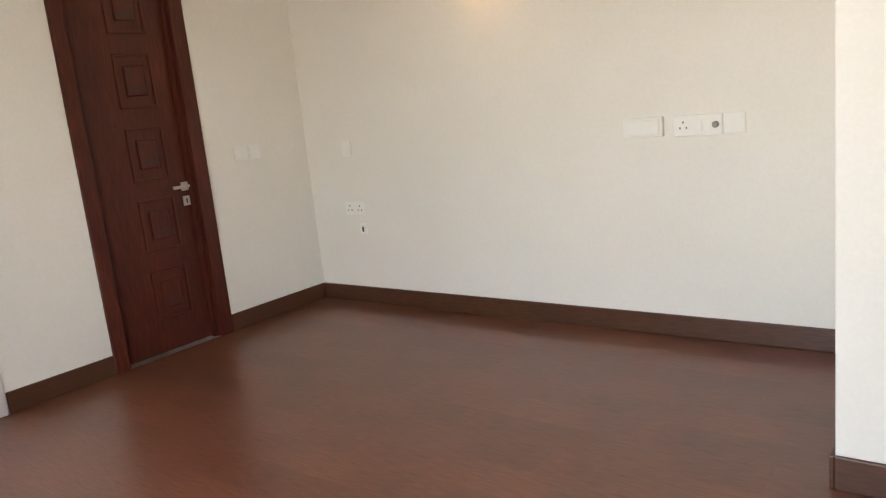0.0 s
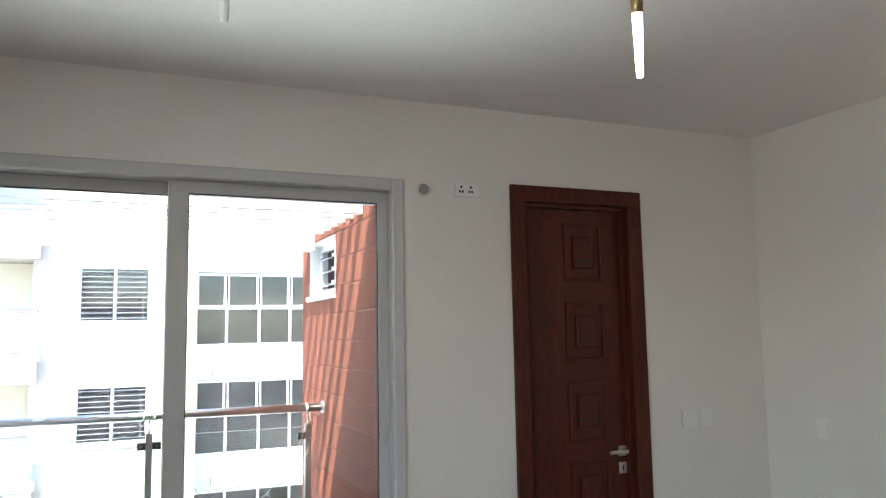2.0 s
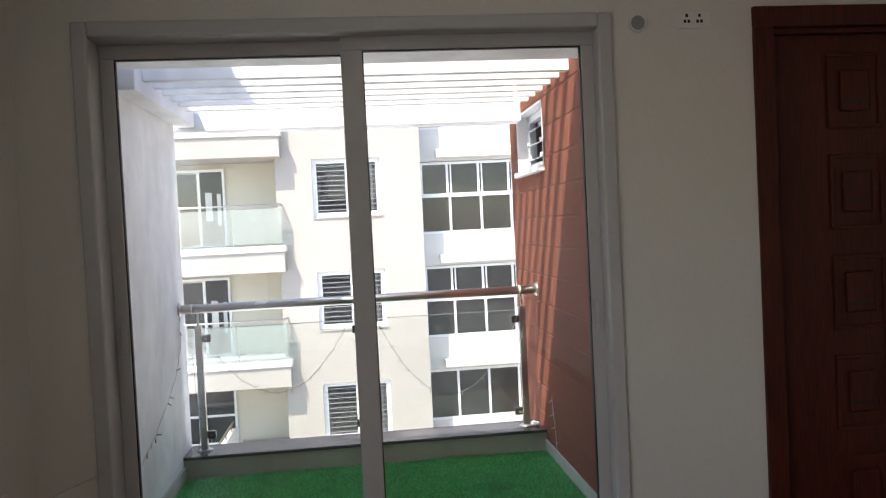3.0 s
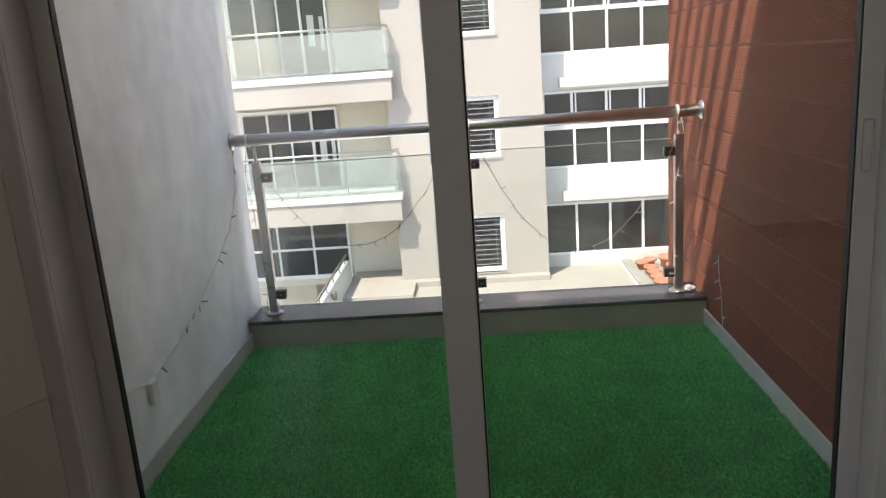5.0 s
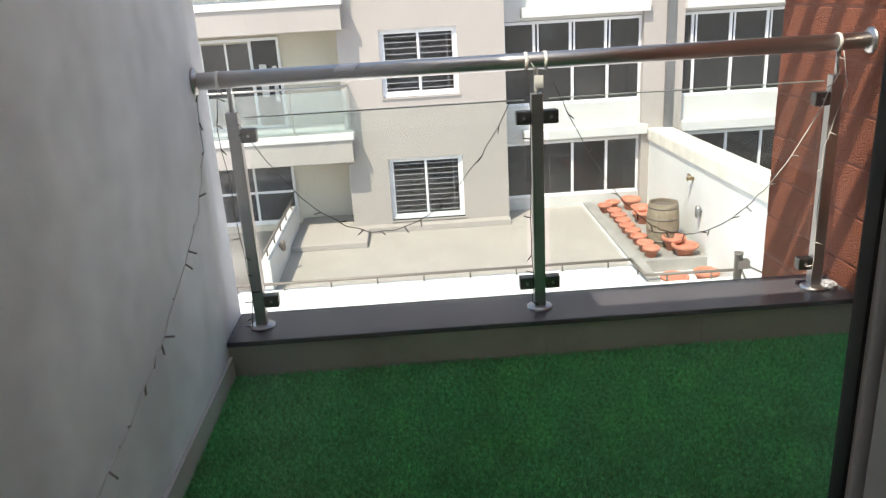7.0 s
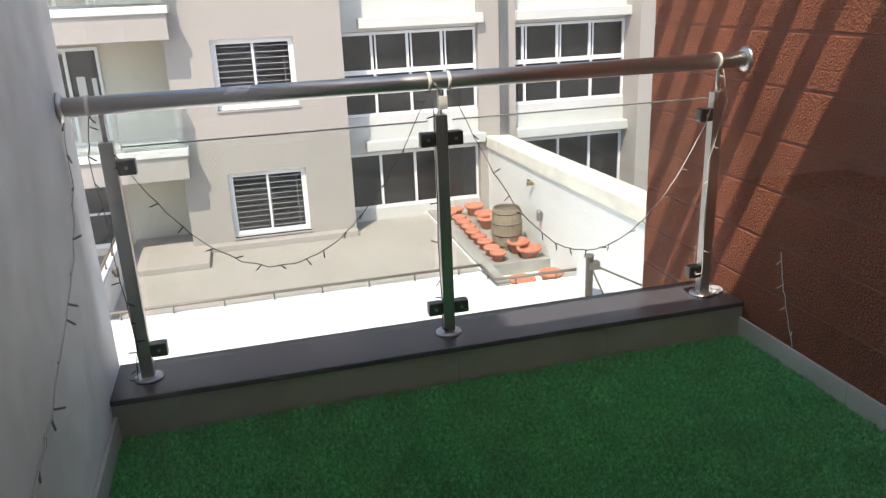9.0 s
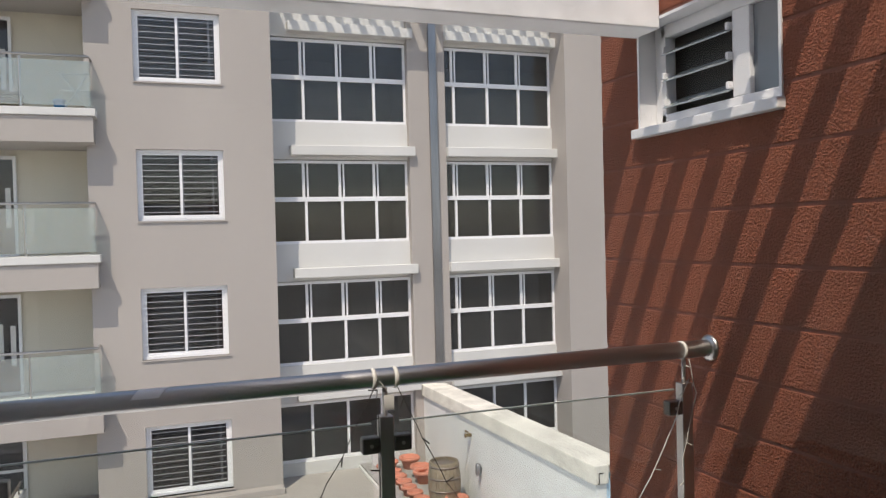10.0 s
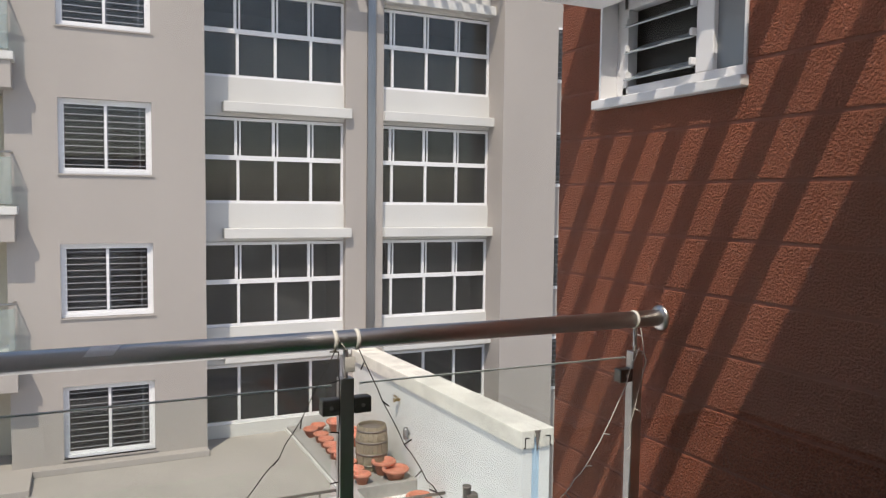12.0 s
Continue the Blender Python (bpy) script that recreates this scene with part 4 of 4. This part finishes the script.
part("lead", tube([(-4.285, YS + 0.045, 0.69), (-4.30, YS + 0.08, 0.687), (-4.42, YS + 0.13, 0.690), (-4.54, YS + 0.20, 0.700), (-4.572, -0.23, 0.705)], 0.0025), M_WIREW, so)


def pendant(x, y, lit):
    p = thing("pendant_lamp", "slim tapered pendant lamp, " + ("lit" if lit else "unlit") + ", hanging from the ceiling", "pendant lamp", (x, y, CEIL), "pendant lamps")
    z = CEIL
    k = 0.90
    part("rose", lathe([(0.064 * k, z - 0.008), (0.064 * k, z - 0.002), (0.060 * k, z)], (x, y, 0), None, 28), M_PLATE, p)
    part("cap", lathe([(0.020, z - 0.092 * k), (0.024, z - 0.086 * k), (0.024, z - 0.008)], (x, y, 0), None, 20), M_BRASS, p)
    part("cord", lathe([(0.0028, z - 0.222 * k), (0.0028, z - 0.092 * k)], (x, y, 0), None, 8), M_RAILF, p)
    part("holder", lathe([(0.016, z - 0.320 * k), (0.017, z - 0.285 * k), (0.019, z - 0.262 * k), (0.011, z - 0.222 * k)], (x, y, 0), None, 20), M_BRASS, p)
    part("shade", lathe([(0.005, z - 0.522 * k), (0.009, z - 0.519 * k), (0.0095, z - 0.512 * k), (0.0145, z - 0.320 * k)], (x, y, 0), None, 20), M_LIT if lit else M_FROST, p)


pendant(-2.78, 1.83, True)
pendant(-2.80, 0.73, False)


def wall_spot(x, z):
    s = thing("wall_spotlight", "small lit brass spotlight on the cream wall", "wall light", (x, YN, z))
    part("base", lathe([(0.032, 0), (0.032, 0.010), (0.026, 0.014)], (x, YN, z + 0.03), Matrix.Rotation(radians(90), 3, "X"), 20), M_PLATE, s)
    part("arm", tube([(x, YN - 0.012, z + 0.03), (x - 0.01, YN - 0.05, z + 0.032), (x - 0.015, YN - 0.08, z + 0.02)], 0.013, 10), M_BRASS, s)
    part("bulb", lathe([(0.012, -0.036), (0.028, -0.024), (0.034, -0.006), (0.032, 0.012), (0.018, 0.028)], (x - 0.02, YN - 0.10, z), None, 20), M_BULB, s)
    l = new("wall_spot_light", bpy.data.lights.new("wall_spot_light", "SPOT"))
    l.data.energy, l.data.color, l.data.shadow_soft_size, l.data.spot_size, l.data.spot_blend = 0.2, (1.0, 0.52, 0.20), 0.02, radians(110), 1.0
    l.matrix_world = look((x - 0.02, YN - 0.14, z - 0.02), (x + 0.05, YN, z - 0.16))


wall_spot(-3.0, 2.12)


# ---- fairy lights on the balcony ----
def fairy(label, pts, material, lamps=0, seed=1, r=0.0016, lamp_material=None):
    f = thing("fairy_light_string", label, "fairy lights", pts[0])
    r_ = random.Random(seed)
    fine = []
    for i in range(len(pts) - 1):
        a, b = Vector(pts[i]), Vector(pts[i + 1])
        for s in range(4):
            fine.append(a.lerp(b, s / 4) + Vector((r_.uniform(-1, 1), r_.uniform(-1, 1), r_.uniform(-1, 1))) * 0.003)
    fine.append(Vector(pts[-1]))
    part("wire", tube(fine, r), material, f)
    for i in range(lamps):
        p = fine[int((i + 0.5) * len(fine) / lamps)]
        d = Vector((r_.uniform(-0.2, 0.2), r_.uniform(-1, 1), r_.uniform(-0.9, 0.2))).normalized()
        part("lamp", tube([p, p + d * 0.010, p + d * 0.028], 0.0022 if not lamp_material else 0.0034), lamp_material or material, f)


def swag(y0, z0, y1, z1, sag, n=12, x=None):
    out = []
    for i in range(n + 1):
        u = i / n
        out.append(((x or XR + 0.02) + 0.01 * math.sin(9 * u), y0 + (y1 - y0) * u, z0 + (z1 - z0) * u - sag * 4 * u * (1 - u)))
    return out


fairy("dark fairy light string sagging below the handrail", swag(-0.31, 0.95, 0.73, 1.08, 0.51), M_WIRE, 14, 2)
loop = swag(0.80, 1.08, 1.87, 1.0, 0.63, 14)
fairy("dark fairy light string sagging between the posts", loop[:9], M_WIRE, 10, 3)
fairy("pale fairy light string rising to the post", loop[8:], M_WIREW, 7, 4, 0.002)
fairy("pale string hanging against the brown wall", [(-6.53, YB - 0.004, 0.42), (-6.50, YB - 0.006, 0.30), (-6.47, YB - 0.006, 0.22), (-6.40, YB - 0.018, 0.09)], M_WIREW, 4, 9, 0.0018)
fairy("dark fairy light string down the steel post", [(XR + 0.03, -0.36, 1.07), (XR + 0.03, -0.38, 0.95), (XR + 0.03, -0.36, 0.6), (XR + 0.03, -0.345, 0.3), (XR + 0.03, -0.36, 0.16)], M_WIRE, 14, 5)
fairy("pale fairy light string down the middle post", [(XR + 0.026, 0.735, 1.07), (XR + 0.026, 0.742, 0.9), (XR + 0.026, 0.735, 0.6), (XR + 0.026, 0.738, 0.3), (XR + 0.026, 0.735, 0.18)], M_WIRE, 10, 6, 0.0016)
fairy("pale fairy light string down the end post", [(XR + 0.026, 1.875, 1.07), (XR + 0.026, 1.90, 0.95), (XR + 0.026, 1.84, 0.72), (XR + 0.026, 1.842, 0.4), (XR + 0.026, 1.845, 0.2)], M_WIREW, 8, 7, 0.0018)
fairy("pale fairy light string along the white wall", [(XR + 0.03, YL + 0.012, 1.06), (-6.80, YL + 0.006, 0.86), (-6.62, YL + 0.006, 0.68), (-6.40, YL + 0.006, 0.58), (-6.10, YL + 0.006, 0.46), (-5.98, YL + 0.006, 0.43), (-5.70, YL + 0.006, 0.36), (-5.53, YL + 0.006, 0.335)], M_WIREW, 17, 8, 0.002, mat("grey_lamp_sleeve", (0.22, 0.21, 0.19), 0.5))
for y in (0.73, 0.80, 1.86, -0.36):
    k = thing("cable_tie", "white string tied round the handrail", "tie", (XR, y, 1.10), "ties on the handrail")
    part("loop", lathe([(0.0325, -0.006), (0.0335, 0.0), (0.0325, 0.006)], (XR, y, 1.10), ALONG_Y, 18), M_TAPE, k)
tag = thing("plastic_tag", "clear plastic tag hanging from the handrail string", "tag", (XR + 0.03, 0.773, 1.06))
part("card", bx(XR + 0.026, XR + 0.028, 0.757, 0.789, 1.005, 1.052, 0.0008), M_TAPE, tag)
part("string", tube([(XR + 0.027, 0.773, 1.052), (XR + 0.030, 0.760, 1.075), (XR + 0.028, 0.735, 1.11)], 0.0013), M_WIREW, tag)
lump = thing("crumpled_wrap", "small crumpled clear plastic wrap on the granite coping", "litter", (-6.83, 1.925, 0.146))
bm = bmesh.new()
bmesh.ops.create_icosphere(bm, subdivisions=3, radius=0.028)
for v in bm.verts:
    v.co *= 1 + 0.45 * noise.noise(v.co * 60)
    v.co = Vector((v.co.x * 1.2, v.co.y, max(v.co.z * 0.7, -0.013) + 0.0132))
bmesh.ops.translate(bm, vec=(-6.83, 1.925, 0.146), verts=bm.verts)
part("wrap", bm, mat("grey_clear_wrap", (0.42, 0.42, 0.43), 0.3), lump)
bxw = thing("cable_box", "small white cable box on the white wall", "cable box", (-5.50, YL, 0.30))
part("case", bx(-5.53, -5.475, YL, YL + 0.022, 0.255, 0.345, 0.005), M_PLATE, bxw)
part("lead", tube([(-5.48, YL + 0.012, 0.34), (-5.36, YL + 0.010, 0.375), (-5.15, YL + 0.010, 0.38)], 0.002), M_WIREW, bxw)

# ---- turf ----
rng = np.random.default_rng(3)
N = 210000
base = np.stack([rng.uniform(XC + 0.006, XO - 0.02, N), rng.uniform(YL + 0.014, YB - 0.014, N), np.full(N, -0.010)], 1)
ang, lean, hgt, wid = rng.uniform(0, math.tau, N), rng.normal(0.0, 0.009, (N, 2)), rng.uniform(0.012, 0.028, N), rng.uniform(0.0016, 0.0032, N)
side = np.stack([np.cos(ang) * wid, np.sin(ang) * wid, np.zeros(N)], 1)
tip = base + np.stack([lean[:, 0] + 0.004, lean[:, 1], hgt], 1)
verts = np.empty((N, 3, 3))
verts[:, 0], verts[:, 1], verts[:, 2] = base - side, base + side, tip
me = bpy.data.meshes.new("artificial_grass")
me.from_pydata(verts.reshape(-1, 3), [], np.arange(3 * N).reshape(-1, 3))
me.materials.append(M_TURF)
tagged(new("artificial_grass", me), "green artificial grass covering the balcony floor", "turf", "", "stuff")

# ---- pieces: floor planks ----
PL, PW = 1.22, 0.195
plank = solid("plank", bx(0.0002, PL - 0.0002, 0.0002, PW - 0.0002, -0.012, 0.0), M_FLOOR)
row, y = 0, YS
while y < YN - 0.001:
    x = XW - (row * 0.47 % PL)
    while x < XE:
        if x + PL > XW and not (x > -0.9 and y > 2.80):
            a, b = max(x, XW), min(x + PL, XE)
            w = min(PW, YN - y)
            if b - a > PL - 0.001 and w > PW - 0.001:
                piece("plank", plank, (x, y, 0), floor)
            else:
                piece("plank", solid("plank", bx(0.0002, b - a - 0.0002, 0.0002, w - 0.0002, -0.012, 0.0), M_FLOOR), (a, y, 0), floor)
        x += PL
    y += PW
    row += 1
# kerb and skirting tiles
n = 4
tl = (YB - YL) / n
kt = solid("tile", bx(0, 0.006, 0.001, tl - 0.001, -0.012, 0.122, 0.0012), M_TILE)
for i in range(n):
    piece("tile", kt, (XC - 0.006, YL + i * tl, 0), kerb)
sk_r = struct("balcony_skirting_1", bx(XC, XO, YB - 0.006, YB - 0.002, -0.012, 0.074), M_TILE, "pale tile skirting along the brown wall", "skirting")
sk_l = struct("balcony_skirting_2", bx(XC, XO, YL + 0.002, YL + 0.006, -0.012, 0.080), M_TILE, "pale tile skirting along the white wall", "skirting")
L = 0.60
st = solid("tile", bx(0.001, L - 0.001, -0.012, 0, -0.012, 0.076, 0.001), M_SKTILE)
for i in range(4):
    x = XC + i * L
    m = st if x + L < XO else solid("tile", bx(0.001, XO - x, -0.012, 0, -0.012, 0.076, 0.001), M_SKTILE)
    if x < XO:
        piece("tile", m, (x, YB - 0.004, 0), sk_r)
        piece("tile", m, (x, YL + 0.016, 0.005), sk_l)
# courses of the brown wall
CH = 0.193
z = -0.333
while z < 2.9:
    e, f = 0.006, CH - 0.006
    spans = [(-7.53, XO, e, f)]
    if z + CH > VZ0 and z < VZ1:
        spans = [(-7.53, V0, e, f), (V1, XO, e, f)]
        if VZ0 - 0.027 - z > 0.03:
            spans.append((V0, V1, e, VZ0 - 0.027 - z))
        if z + CH - VZ1 > 0.03:
            spans.append((V0, V1, VZ1 - z, f))
    for a, b, e, f in spans:
        piece("course", solid("course", bx(0, b - a, 0, 0.012, e, f, 0.003), M_BROWN), (a, YB, z), brown_wall)
    z += CH
